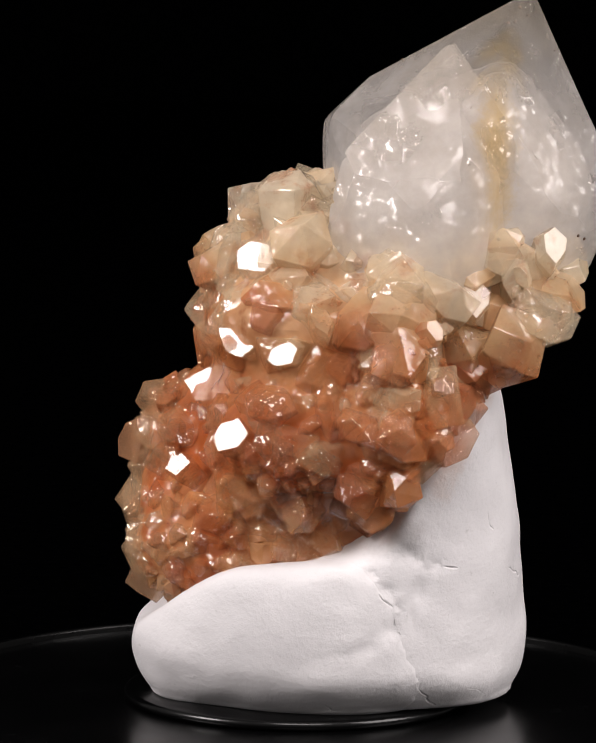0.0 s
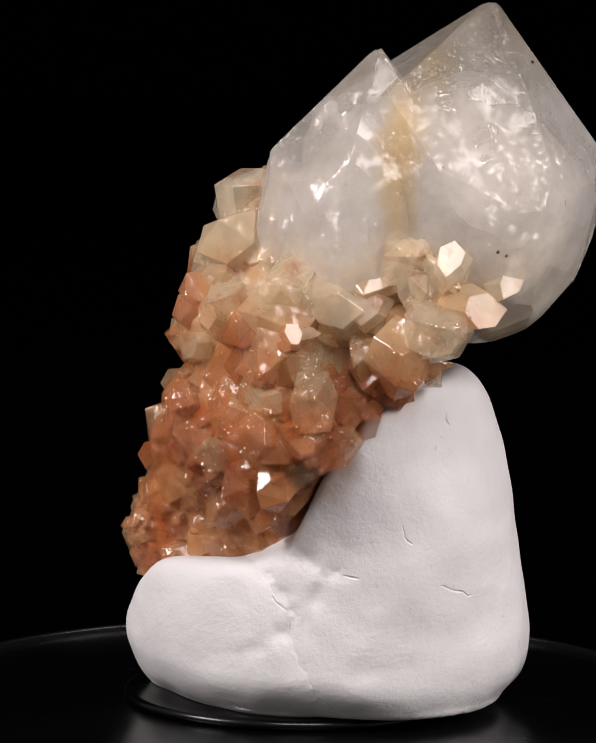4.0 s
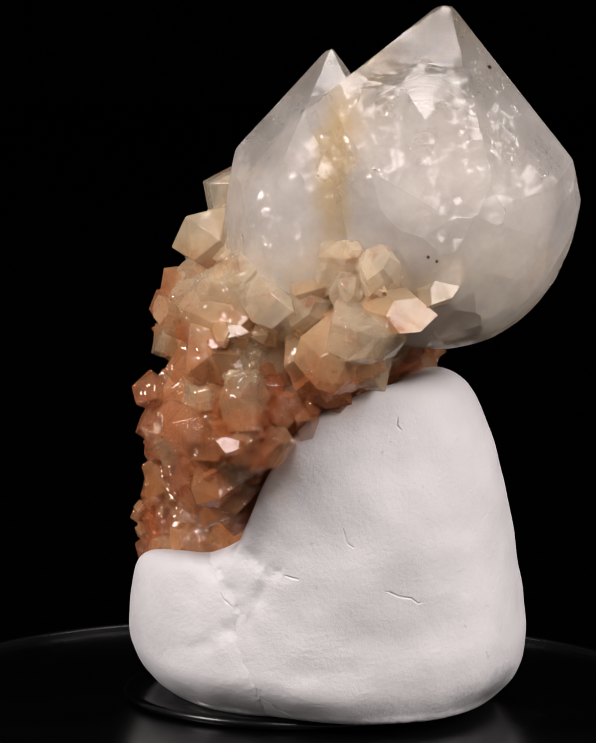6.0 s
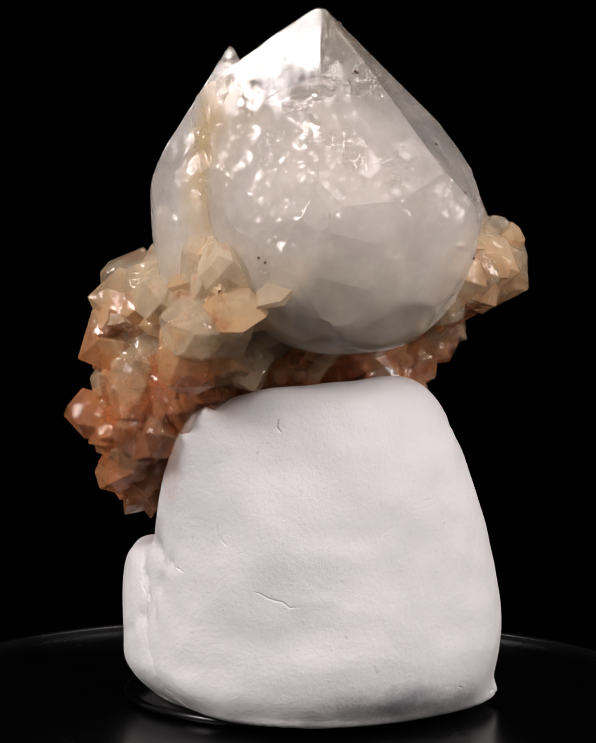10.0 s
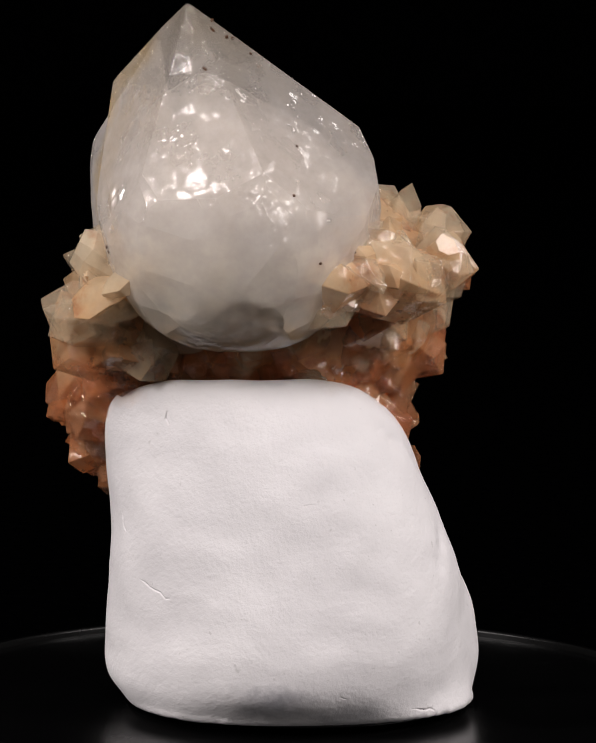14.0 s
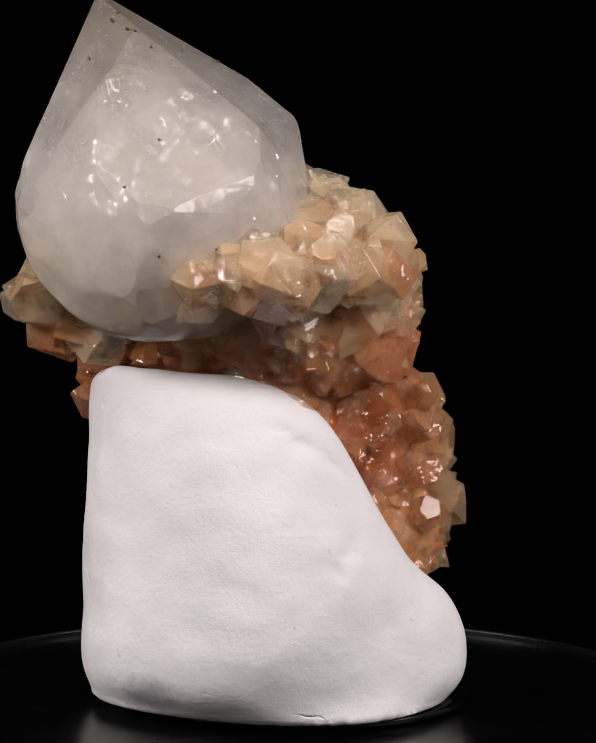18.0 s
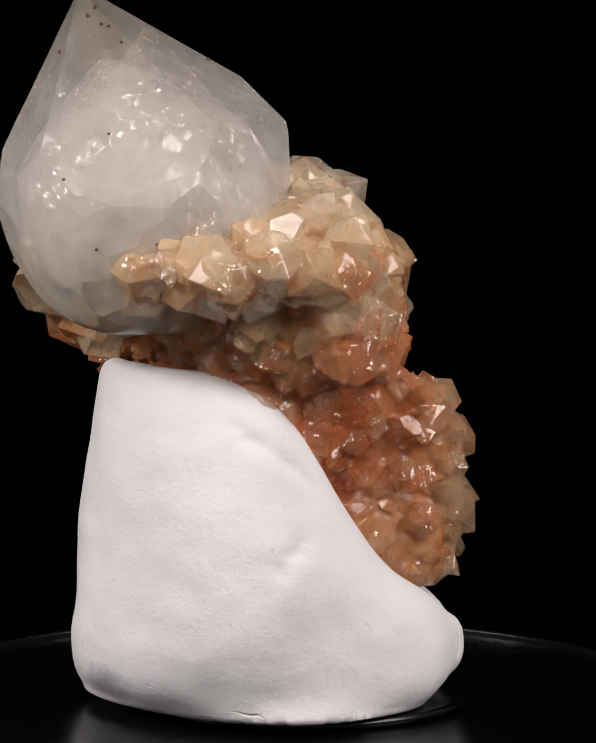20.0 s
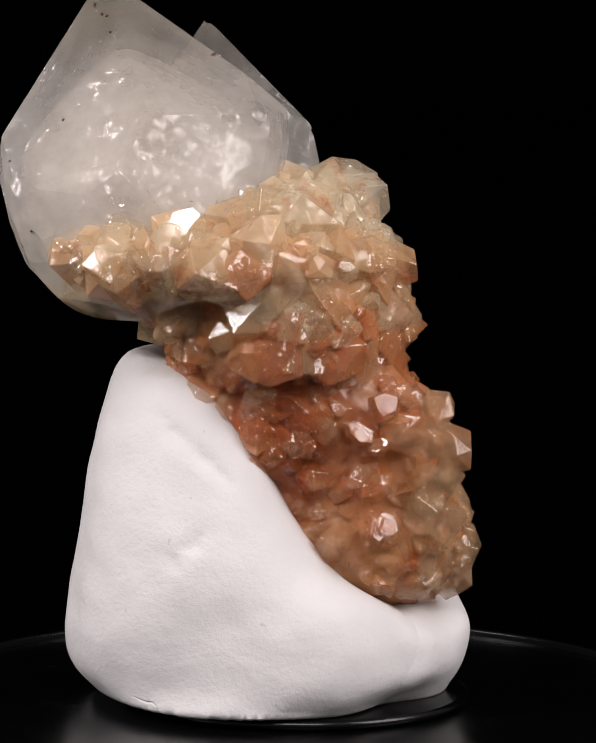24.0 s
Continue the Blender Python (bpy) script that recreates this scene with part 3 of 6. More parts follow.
def flat_sides(tip, body, faces, count, depth, seed):
    """Flats that take the roundness off the body of a point."""
    rng = np.random.default_rng(seed)
    points, _ = fused(lambda p: functools.reduce(np.maximum, pointed_cuts(p, tip, body, faces)), (-0.03, -0.045, 0.045), (0.065, 0.05, 0.13), 0.002)
    sides = []
    for k in range(count):
        z = -0.9 + 1.15 * (k + 0.5) / count
        a = k * 2.39996 + rng.normal(0, 0.25)
        way = np.array((math.sqrt(1 - z * z) * math.cos(a), math.sqrt(1 - z * z) * math.sin(a), z))
        sides.append((way, (points @ way).max() - depth * rng.uniform(0.25, 1)))
    return sides


def drawn_to(cuts, points, times=4, h=1e-5, near=0.0006):
    """Pulls points exactly onto the faces, and those near two faces onto their common edge."""
    for _ in range(times):
        f = cuts(points)
        g = np.stack([(cuts(points + h * e) - f) / h for e in np.eye(3)], -1)
        order = np.argsort(-f, axis=0)
        row = np.arange(len(points))
        a, b = order[0], order[1]
        fa, fb, ga, gb = f[a, row], f[b, row], g[a, row], g[b, row]
        aa, bb, ab = (ga * ga).sum(1), (gb * gb).sum(1), (ga * gb).sum(1)
        det = aa * bb - ab * ab
        both = (fa - fb < near) & (det > 0.03 * aa * bb)
        safe = np.where(both, det, 1)
        wa, wb = np.where(both, (fa * bb - fb * ab) / safe, fa / np.maximum(aa, 0.2)), np.where(both, (fb * aa - fa * ab) / safe, 0)
        step = wa[:, None] * ga + wb[:, None] * gb
        size = np.linalg.norm(step, axis=1)[:, None]
        points = points - step * np.minimum(1, 0.0008 / np.maximum(size, 1e-9))
    return points


MAIN = (MAIN_TIP, MAIN_BODY, MAIN_FACES, flat_sides(MAIN_TIP, MAIN_BODY, MAIN_FACES, 90, 0.0006, 11))
SECOND = (SECOND_TIP, SECOND_BODY, SECOND_FACES, flat_sides(SECOND_TIP, SECOND_BODY, SECOND_FACES, 60, 0.0005, 12))


def main_field(p):
    return functools.reduce(np.maximum, pointed_cuts(p, *MAIN))


for name, form, label in (("main_point", MAIN, "large milky white quartz point"), ("second_point", SECOND, "smaller milky quartz point beside it")):
    def field(p):
        return functools.reduce(np.maximum, pointed_cuts(p, *form))

    def cuts(p):
        return np.stack(list(pointed_cuts(p, *form)))

    points, quads = fused(field, (-0.03, -0.045, 0.045), (0.065, 0.05, 0.13), 0.0008)
    points = drawn_to(cuts, points)
    uneven = hash_noise(points, 90, 3) * 0.0003 + hash_noise(points, 260, 4) * 0.00014
    uneven *= np.clip((0.108 - points[:, 2]) / 0.014, 0.03, 1)
    axis = points - np.array((points[:, 0].mean(), points[:, 1].mean(), 0.085))
    points = points + uneven[:, None] * axis / np.linalg.norm(axis, axis=1)[:, None]
    mesh = skin(name, points, quads)
    mesh.set_sharp_from_angle(angle=radians(14))
    shell = part(name, mesh, MILKY, cluster, label)
    for inset, wave in ((0.0008, 0.0008), (0.0022, 0.0014), (0.0042, 0.0020), (0.0070, 0.0024)):
        cloud, quads = fused(lambda p: -blended([-f for f in pointed_cuts(p, *form[:3])], 0.0012) + inset + 0.22 * np.maximum(p[..., 2] - 0.088, 0), (-0.03, -0.045, 0.045), (0.065, 0.05, 0.13), 0.0016)
        push = hash_noise(cloud, 110, 7) * wave + hash_noise(cloud, 300, 8) * wave * 0.4
        middle = cloud.mean(0)
        cloud = cloud - (np.abs(push) / np.linalg.norm(cloud - middle, axis=1))[:, None] * (cloud - middle)
        part("inner_cloud", skin("inner_cloud", cloud, quads), HAZE if inset < 0.006 else CLOUD, shell, "cloudy white inclusion inside the point")

CORE = [((-7, -11.5, 29), (17, 10, 10), 0), ((-0.3, -2.6, 26.4), (27.0, 16.1, 13.0), 0), ((10.5, -6.5, 48.9), (26.1, 26.3, 14.8), 0), ((-5.1, -0.3, 43.2), (22.3, 9.8, 13.8), 0), ((17.7, -14.5, 57.2), (7.4, 20.8, 22.6), 0), ((2.0, -1.4, 67.1), (18.5, 26.5, 10.9), 0), ((29.3, -18.4, 71.7), (16.0, 3.7, 11.1), 0), ((14.0, 7.0, 79.0), (26.0, 26.0, 7.3), 0), ((1.0, -1.0, 84.0), (9.0, 17.0, 7.0), 0)]


def core_field(p):
    whole = blended([lump(p, *row, 2.2) for row in CORE], 0.003) - 0.0010
    side = np.clip((p[..., 1] + 0.015) / 0.02, 0, 1)
    under = 0.8 * (p[..., 0] - 0.72 * (p[..., 2] - 0.028) - 0.010 + 0.012 * side + 0.05 * np.minimum(0.066 - p[..., 2], 0))
    return np.maximum(whole, under)


core_points, quads = fused(core_field, (-0.05, -0.05, 0.01), (0.06, 0.06, 0.1), 0.0012)
normals = np.stack([(core_field(core_points + 1e-4 * e) - core_field(core_points)) / 1e-4 for e in np.eye(3)], -1)
rugged = hash_noise(core_points, 150, 8) * 0.0014 + hash_noise(core_points, 420, 9) * 0.0007
matrix = skin("matrix", core_points + (rugged - 0.0011)[:, None] * normals, quads)
matrix.set_sharp_from_angle(angle=radians(22))
part("matrix", matrix, RUST, cluster, "rust-brown rock matrix between the crystals")

TIPS = []  # middles and radii of the broad polished faces (mm)


def facet(x, y, z, nx, ny, nz, ax, ay, az, radius, squash, length, seed, mat=POLISHED):
    x, y, z = x + 0.5 * nx, y + 0.5 * ny, z + 0.5 * nz
    TIPS.append((x, y, z, radius))
    if y > 8 and z < 60:
        mat = AMBER
    part("crystal", table_crystal(random.Random(seed), (x / 1000, y / 1000, z / 1000), (nx, ny, nz), (ax, ay, az), radius / 1000, squash, length / 1000), mat, cluster)


def crystal(x, y, z, ax, ay, az, radius, length, seed, mat=AMBER, blunt=0.9):
    if x < -27 and z < 60:
        mat = CLEAR
    part("crystal", quartz_point(random.Random(seed), (x / 1000, y / 1000, z / 1000), (ax, ay, az), radius * 1.15 / 1000, length * 0.7 / 1000, blunt), mat, cluster)


facet(-8.0, -18.0, 79.5, -0.483, -0.790, 0.377, -0.63, -0.57, 0.53, 4.2, 0.75, 9.7, 637)
facet(-11.3, -22.0, 64.8, -0.476, -0.786, 0.394, -0.78, -0.61, 0.16, 4.4, 0.57, 10.1, 261)
facet(-3.2, -29.6, 63.7, -0.485, -0.780, 0.395, -0.43, -0.89, 0.10, 3.1, 0.73, 8.2, 759)
facet(-11.9, -25.5, 48.9, -0.473, -0.779, 0.411, -0.69, -0.66, 0.28, 3.3, 0.94, 8.5, 367)
facet(-21.1, -17.1, 42.5, -0.462, -0.783, 0.416, -0.59, -0.56, 0.58, 2.3, 0.91, 6.9, 814)
facet(-15.3, -7.2, 55.5, -0.462, -0.791, 0.402, -0.51, -0.58, 0.63, 5.2, 0.72, 11.3, 707)
facet(43.7, -20.0, 82.5, 0.436, -0.800, 0.413, 0.33, -0.77, 0.55, 3.5, 0.71, 8.8, 965)
facet(22.6, -36.4, 69.5, 0.455, -0.784, 0.423, 0.68, -0.59, 0.44, 2.1, 0.76, 6.6, 861)
facet(-6.6, -26.7, 70.8, -0.227, -0.892, 0.390, -0.46, -0.72, 0.52, 2.9, 0.93, 7.9, 757)
facet(-4.7, -20.1, 81.0, -0.230, -0.898, 0.376, -0.54, -0.70, 0.46, 3.3, 0.75, 8.5, 667)
facet(24.2, -34.7, 69.3, 0.670, -0.612, 0.420, 0.79, -0.45, 0.41, 2.3, 0.51, 6.9, 944)
facet(25.1, -36.1, 50.1, 0.661, -0.607, 0.441, 0.71, -0.65, 0.27, 2.5, 0.60, 7.2, 542)
facet(43.4, -23.8, 68.6, 0.140, -0.912, 0.387, 0.34, -0.93, 0.12, 5.0, 0.92, 11.0, 29)
facet(48.9, -8.3, 78.4, 0.864, -0.281, 0.417, 0.95, -0.28, 0.12, 5.0, 0.50, 11.0, 860)
facet(47.7, -15.5, 73.1, 0.864, -0.274, 0.422, 0.98, -0.05, -0.19, 5.0, 0.75, 11.0, 476)
facet(3.3, -34.1, 70.8, 0.176, -0.903, 0.391, 0.05, -0.85, 0.52, 3.1, 0.60, 8.2, 794)
facet(30.0, -25.1, 73.7, 0.417, -0.823, 0.386, 0.20, -0.95, 0.23, 3.7, 0.78, 9.1, 965)
facet(21.9, -36.4, 67.4, 0.699, -0.594, 0.399, 0.69, -0.60, 0.41, 2.1, 0.52, 6.6, 255)
facet(15.9, 26.0, 66.9, 0.590, 0.690, 0.420, 0.63, 0.74, 0.21, 2.5, 0.50, 7.2, 664)
facet(9.6, 31.1, 86.2, 0.095, 0.912, 0.399, 0.02, 0.41, 0.91, 3.7, 0.72, 9.1, 53)
facet(-20.0, 12.3, 46.5, 0.124, 0.893, 0.432, -0.26, 0.91, 0.33, 2.1, 0.68, 6.6, 922)
facet(-19.5, 12.7, 39.4, -0.009, 0.898, 0.440, -0.23, 0.91, 0.34, 3.3, 0.62, 8.5, 160)
facet(-19.0, 13.3, 32.8, -0.008, 0.895, 0.447, -0.24, 0.85, 0.46, 2.5, 1.00, 7.2, 115)
facet(15.1, 35.8, 83.3, 0.529, 0.760, 0.379, 0.14, 0.58, 0.81, 2.5, 0.83, 7.2, 380)
facet(-17.1, 13.7, 48.7, -0.403, 0.806, 0.433, -0.47, 0.82, 0.34, 2.9, 0.57, 7.9, 480)
facet(-16.8, 13.7, 41.1, -0.400, 0.804, 0.440, -0.35, 0.90, 0.26, 2.5, 0.67, 7.2, 889)
facet(-20.1, 12.5, 31.8, -0.393, 0.801, 0.451, -0.36, 0.82, 0.43, 2.9, 0.57, 7.9, 252)
facet(1.9, 21.5, 87.5, 0.289, 0.884, 0.367, -0.06, 0.48, 0.87, 4.6, 0.68, 10.4, 389)
facet(-4.9, 28.4, 79.6, -0.649, 0.645, 0.403, -0.63, 0.70, 0.34, 3.7, 0.35, 9.1, 556)
facet(-14.0, 14.1, 78.1, -0.636, 0.657, 0.405, -0.90, 0.35, 0.26, 1.7, 0.75, 6.0, 104)
facet(-3.7, 28.1, 82.8, -0.651, 0.645, 0.399, -0.44, 0.52, 0.74, 1.7, 1.00, 6.0, 587)
facet(-20.5, 10.8, 53.7, -0.622, 0.655, 0.429, -0.48, 0.71, 0.51, 2.5, 0.83, 7.2, 255)
facet(-21.5, 12.0, 32.7, -0.613, 0.649, 0.451, -0.43, 0.78, 0.46, 2.1, 1.00, 6.6, 13)
crystal(-3.2, -12.3, 94.0, -0.05, -0.10, 1.00, 6.8, 19.0, 0, AMBER, 0.24)
crystal(40.4, -15.3, 78.0, 0.35, -0.28, 1.00, 6.2, 11.0, 1, AMBER, 0.35)
crystal(38.0, -22.0, 66.0, 0.76, -0.58, 0.29, 6.2, 16.0, 2, AMBER, 0.54)
crystal(10.0, -33.0, 72.0, -0.14, -0.88, 0.45, 6.0, 17.0, 5, AMBER, 0.49)
crystal(18.0, -33.0, 76.0, 0.07, -0.84, 0.54, 6.4, 18.0, 6, AMBER, 0.46)
crystal(8.2, -32.4, 64.3, -0.13, -0.95, 0.27, 6.0, 15.0, 8, AMBER, 0.56)
crystal(11.1, -39.7, 52.8, 0.21, -0.96, 0.17, 4.8, 12.0, 9, AMBER, 0.62)
crystal(13.7, -35.9, 44.3, 0.44, -0.89, 0.09, 4.6, 11.0, 10, AMBER, 0.65)
crystal(18.7, -33.5, 63.1, 0.24, -0.93, 0.26, 5.8, 15.0, 14, AMBER, 0.58)
crystal(39.3, -12.3, 81.7, 0.47, -0.14, 1.00, 6.2, 11.0, 18, AMBER, 0.35)
crystal(33.7, -23.8, 60.9, 0.77, -0.60, 0.23, 5.3, 13.0, 23, AMBER, 0.60)
crystal(10.4, 37.0, 83.4, -0.11, 0.70, 0.70, 6.7, 18.0, 42, AMBER, 0.42)
crystal(34.9, -16.9, 86.1, 0.41, -0.23, 1.00, 6.2, 11.0, 43, AMBER, 0.35)
crystal(-2.2, 16.3, 90.4, -0.44, 0.42, 0.79, 6.7, 18.0, 48, AMBER, 0.42)
crystal(-8.1, 20.6, 82.4, -0.53, 0.50, 0.69, 6.7, 18.0, 49, AMBER, 0.42)
crystal(4.8, 24.5, 61.4, -0.17, 0.95, 0.25, 5.6, 14.0, 50, AMBER, 0.59)
crystal(19.2, 28.0, 79.2, 0.09, 0.78, 0.62, 6.6, 18.0, 59, AMBER, 0.43)
crystal(0.4, 24.8, 60.9, -0.26, 0.93, 0.24, 5.6, 14.0, 61, AMBER, 0.59)
crystal(-4.3, -10.1, 92.6, -0.58, -0.19, 0.79, 6.7, 18.0, 62, AMBER, 0.42)
crystal(-25.9, 0.8, 53.8, -0.96, 0.22, 0.18, 4.8, 12.0, 63, AMBER, 0.62)
crystal(-7.6, 23.8, 72.5, -0.58, 0.67, 0.46, 6.1, 17.0, 71, AMBER, 0.49)
crystal(-5.5, 26.1, 63.4, -0.47, 0.84, 0.27, 5.9, 15.0, 72, AMBER, 0.56)
crystal(-29.1, -3.5, 47.5, -0.98, 0.12, 0.12, 4.6, 12.0, 74, AMBER, 0.65)
crystal(2.9, 21.1, 43.5, 0.15, 0.98, 0.08, 4.6, 11.0, 77, AMBER, 0.66)
crystal(-10.3, 14.2, 58.0, -0.65, 0.72, 0.22, 5.2, 13.0, 78, AMBER, 0.61)
crystal(-18.8, -3.3, 53.8, -0.98, 0.04, 0.18, 4.8, 12.0, 79, AMBER, 0.62)
crystal(-26.3, -6.7, 47.3, -0.99, -0.02, 0.12, 4.6, 12.0, 80, AMBER, 0.65)
crystal(-15.0, -2.6, 78.5, -0.80, -0.01, 0.61, 6.6, 18.0, 81, AMBER, 0.43)
crystal(-27.1, -7.8, 25.5, -0.98, -0.20, -0.09, 4.2, 11.0, 82, CLEAR, 0.72)
crystal(-29.6, 3.1, 34.9, -0.97, 0.24, -0.00, 4.4, 11.0, 83, AMBER, 0.68)
crystal(-11.1, -16.2, 58.5, -0.85, -0.48, 0.22, 5.2, 13.0, 84, AMBER, 0.60)
crystal(5.5, -34.6, 47.7, 0.17, -0.98, 0.13, 4.7, 12.0, 85, AMBER, 0.65)
crystal(1.9, -31.1, 61.6, -0.29, -0.92, 0.25, 5.6, 14.0, 92, AMBER, 0.59)
crystal(5.1, -34.6, 54.7, -0.01, -0.98, 0.19, 4.8, 12.0, 95, AMBER, 0.62)
crystal(-10.0, -24.3, 37.4, -0.28, -0.96, 0.02, 4.4, 11.0, 98, AMBER, 0.67)
crystal(-3.0, -27.2, 41.5, -0.03, -1.00, 0.06, 4.5, 11.0, 99, AMBER, 0.66)
crystal(2.4, -27.7, 36.1, 0.30, -0.95, 0.01, 4.4, 11.0, 100, AMBER, 0.68)
crystal(14.8, -32.9, 37.8, 0.54, -0.84, 0.03, 4.5, 11.0, 101, AMBER, 0.67)
crystal(-14.9, -10.1, 80.2, -0.74, -0.19, 0.65, 6.7, 18.0, 105, AMBER, 0.42)
crystal(-6.5, -22.8, 76.3, -0.61, -0.57, 0.55, 6.4, 18.0, 106, AMBER, 0.46)
crystal(-14.2, -24.6, 39.4, -0.49, -0.87, 0.04, 4.5, 11.0, 109, AMBER, 0.67)
crystal(25.7, -30.5, 75.8, 0.30, -0.79, 0.54, 6.3, 18.0, 111, AMBER, 0.46)
crystal(21.8, -35.1, 45.8, 0.61, -0.78, 0.10, 4.6, 12.0, 112, AMBER, 0.65)
crystal(12.6, -35.6, 41.3, 0.38, -0.92, 0.06, 4.5, 11.0, 115, AMBER, 0.66)
crystal(32.1, -25.1, 65.8, 0.63, -0.72, 0.29, 6.2, 15.0, 117, AMBER, 0.55)
crystal(29.0, -29.0, 56.7, 0.68, -0.70, 0.21, 5.0, 13.0, 119, AMBER, 0.61)
crystal(-16.9, -10.0, 67.6, -0.92, -0.21, 0.33, 5.7, 16.0, 123, AMBER, 0.53)
crystal(-28.8, 5.4, 40.5, -0.92, 0.39, 0.05, 4.5, 11.0, 127, AMBER, 0.67)
crystal(-28.8, 6.5, 35.8, -0.92, 0.40, 0.01, 4.4, 11.0, 128, AMBER, 0.68)
crystal(-29.6, -4.3, 26.0, -1.00, -0.02, -0.09, 4.2, 11.0, 129, AMBER, 0.72)
crystal(-9.4, 22.7, 63.9, -0.60, 0.75, 0.27, 5.9, 15.0, 130, AMBER, 0.56)
crystal(-3.0, 28.5, 74.6, -0.43, 0.75, 0.51, 6.2, 17.0, 135, AMBER, 0.47)
crystal(12.9, 26.8, 72.6, -0.03, 0.89, 0.46, 6.1, 17.0, 137, AMBER, 0.49)
crystal(-9.5, 15.3, 41.2, -0.32, 0.95, 0.06, 4.5, 11.0, 141, AMBER, 0.66)
crystal(-13.4, 16.4, 29.1, -0.34, 0.94, -0.06, 4.3, 11.0, 142, AMBER, 0.71)
crystal(-23.5, 7.9, 31.5, -0.83, 0.56, -0.03, 4.3, 11.0, 143, AMBER, 0.70)
crystal(-25.8, 7.7, 47.4, -0.86, 0.49, 0.12, 4.6, 12.0, 148, AMBER, 0.65)
crystal(23.9, 33.9, 82.7, 0.15, 0.71, 0.69, 6.7, 18.0, 150, AMBER, 0.42)
crystal(8.0, 24.8, 67.4, -0.20, 0.92, 0.33, 5.7, 16.0, 152, AMBER, 0.53)
crystal(-6.4, 18.9, 52.2, -0.35, 0.92, 0.17, 4.7, 12.0, 153, AMBER, 0.62)
crystal(-0.5, 23.2, 54.4, -0.18, 0.97, 0.19, 4.8, 12.0, 157, AMBER, 0.62)
crystal(26.3, -35.0, 58.5, 0.51, -0.83, 0.22, 5.2, 13.0, 158, AMBER, 0.60)
crystal(37.9, -15.7, 64.8, 0.91, -0.32, 0.25, 5.6, 14.0, 161, AMBER, 0.59)
crystal(9.2, 34.6, 76.3, 0.22, 0.96, -0.15, 6.6, 15.1, 94175, AMBER, 0.57)
crystal(-8.2, -21.8, 26.1, 0.08, -1.00, 0.00, 3.0, 7.0, 24411, AMBER, 0.74)
crystal(6.8, -14.2, 90.1, 0.32, -0.29, 0.90, 6.1, 14.0, 84682, AMBER, 0.44)
crystal(-6.4, -29.5, 51.0, -0.42, -0.88, 0.21, 4.3, 9.8, 79268, AMBER, 0.62)
crystal(-24.1, -13.3, 34.7, -0.73, -0.17, 0.66, 2.7, 6.2, 89762, AMBER, 0.69)
crystal(13.0, 23.0, 87.6, -0.04, -0.05, 1.00, 4.6, 10.6, 5401, AMBER, 0.68)
crystal(31.9, 26.5, 76.7, 0.38, 0.87, 0.32, 6.2, 14.2, 18916, AMBER, 0.41)
crystal(-4.0, -16.0, 87.6, -0.52, -0.22, 0.82, 5.3, 12.1, 30822, AMBER, 0.58)
crystal(20.4, -30.2, 41.5, 0.65, 0.12, -0.75, 3.1, 7.1, 97810, AMBER, 0.48)
crystal(28.9, -23.0, 53.6, 0.79, 0.17, -0.59, 3.8, 8.7, 13628, AMBER, 0.57)
crystal(21.8, -26.6, 42.7, 0.91, -0.27, -0.30, 4.3, 9.8, 7111, AMBER, 0.61)
crystal(27.6, -24.0, 80.8, 0.06, -0.73, 0.68, 5.8, 13.3, 89724, AMBER, 0.56)
crystal(25.1, -28.9, 58.7, 0.93, -0.32, 0.19, 3.7, 8.5, 33334, AMBER, 0.70)
crystal(34.6, -17.1, 73.7, 0.26, 0.33, 1.00, 5.5, 11.0, 39183, AMBER, 0.35)
crystal(5.6, 21.5, 53.0, -0.19, 0.93, 0.31, 4.5, 10.3, 10440, AMBER, 0.57)
crystal(-20.5, -10.0, 46.7, -0.70, -0.69, 0.19, 2.9, 6.7, 25759, AMBER, 0.43)
crystal(10.8, -36.0, 47.6, -0.75, -0.66, -0.07, 4.0, 9.3, 30401, AMBER, 0.44)
crystal(-28.0, 1.1, 24.9, -0.87, 0.48, 0.03, 3.6, 8.4, 48989, CLEAR, 0.62)
crystal(-12.4, 12.0, 34.0, -0.25, 0.94, 0.24, 4.0, 9.3, 40118, AMBER, 0.68)
crystal(-11.2, 13.6, 26.2, -0.22, 0.97, -0.14, 2.5, 5.7, 45657, AMBER, 0.77)
crystal(-27.6, -11.6, 24.7, -0.79, -0.56, -0.25, 4.3, 9.8, 33370, CLEAR, 0.72)
crystal(19.3, -34.2, 41.5, 0.22, -0.70, -0.68, 4.1, 9.5, 21219, AMBER, 0.68)
crystal(-20.8, -14.0, 22.9, -0.72, -0.62, -0.30, 4.2, 9.7, 84751, AMBER, 0.47)
crystal(30.8, -12.0, 58.8, 0.96, 0.23, -0.18, 2.7, 6.2, 52255, AMBER, 0.63)
crystal(4.6, -21.8, 33.4, -0.07, -0.97, -0.24, 3.9, 9.1, 89094, AMBER, 0.46)
crystal(-12.6, 10.6, 57.6, -0.87, 0.48, -0.08, 3.7, 8.4, 36649, AMBER, 0.42)
crystal(-27.3, -11.0, 28.7, -0.94, -0.24, 0.23, 4.1, 9.3, 8525, CLEAR, 0.78)
crystal(5.7, -32.0, 42.4, -0.25, -0.59, -0.77, 4.7, 10.9, 78679, AMBER, 0.68)
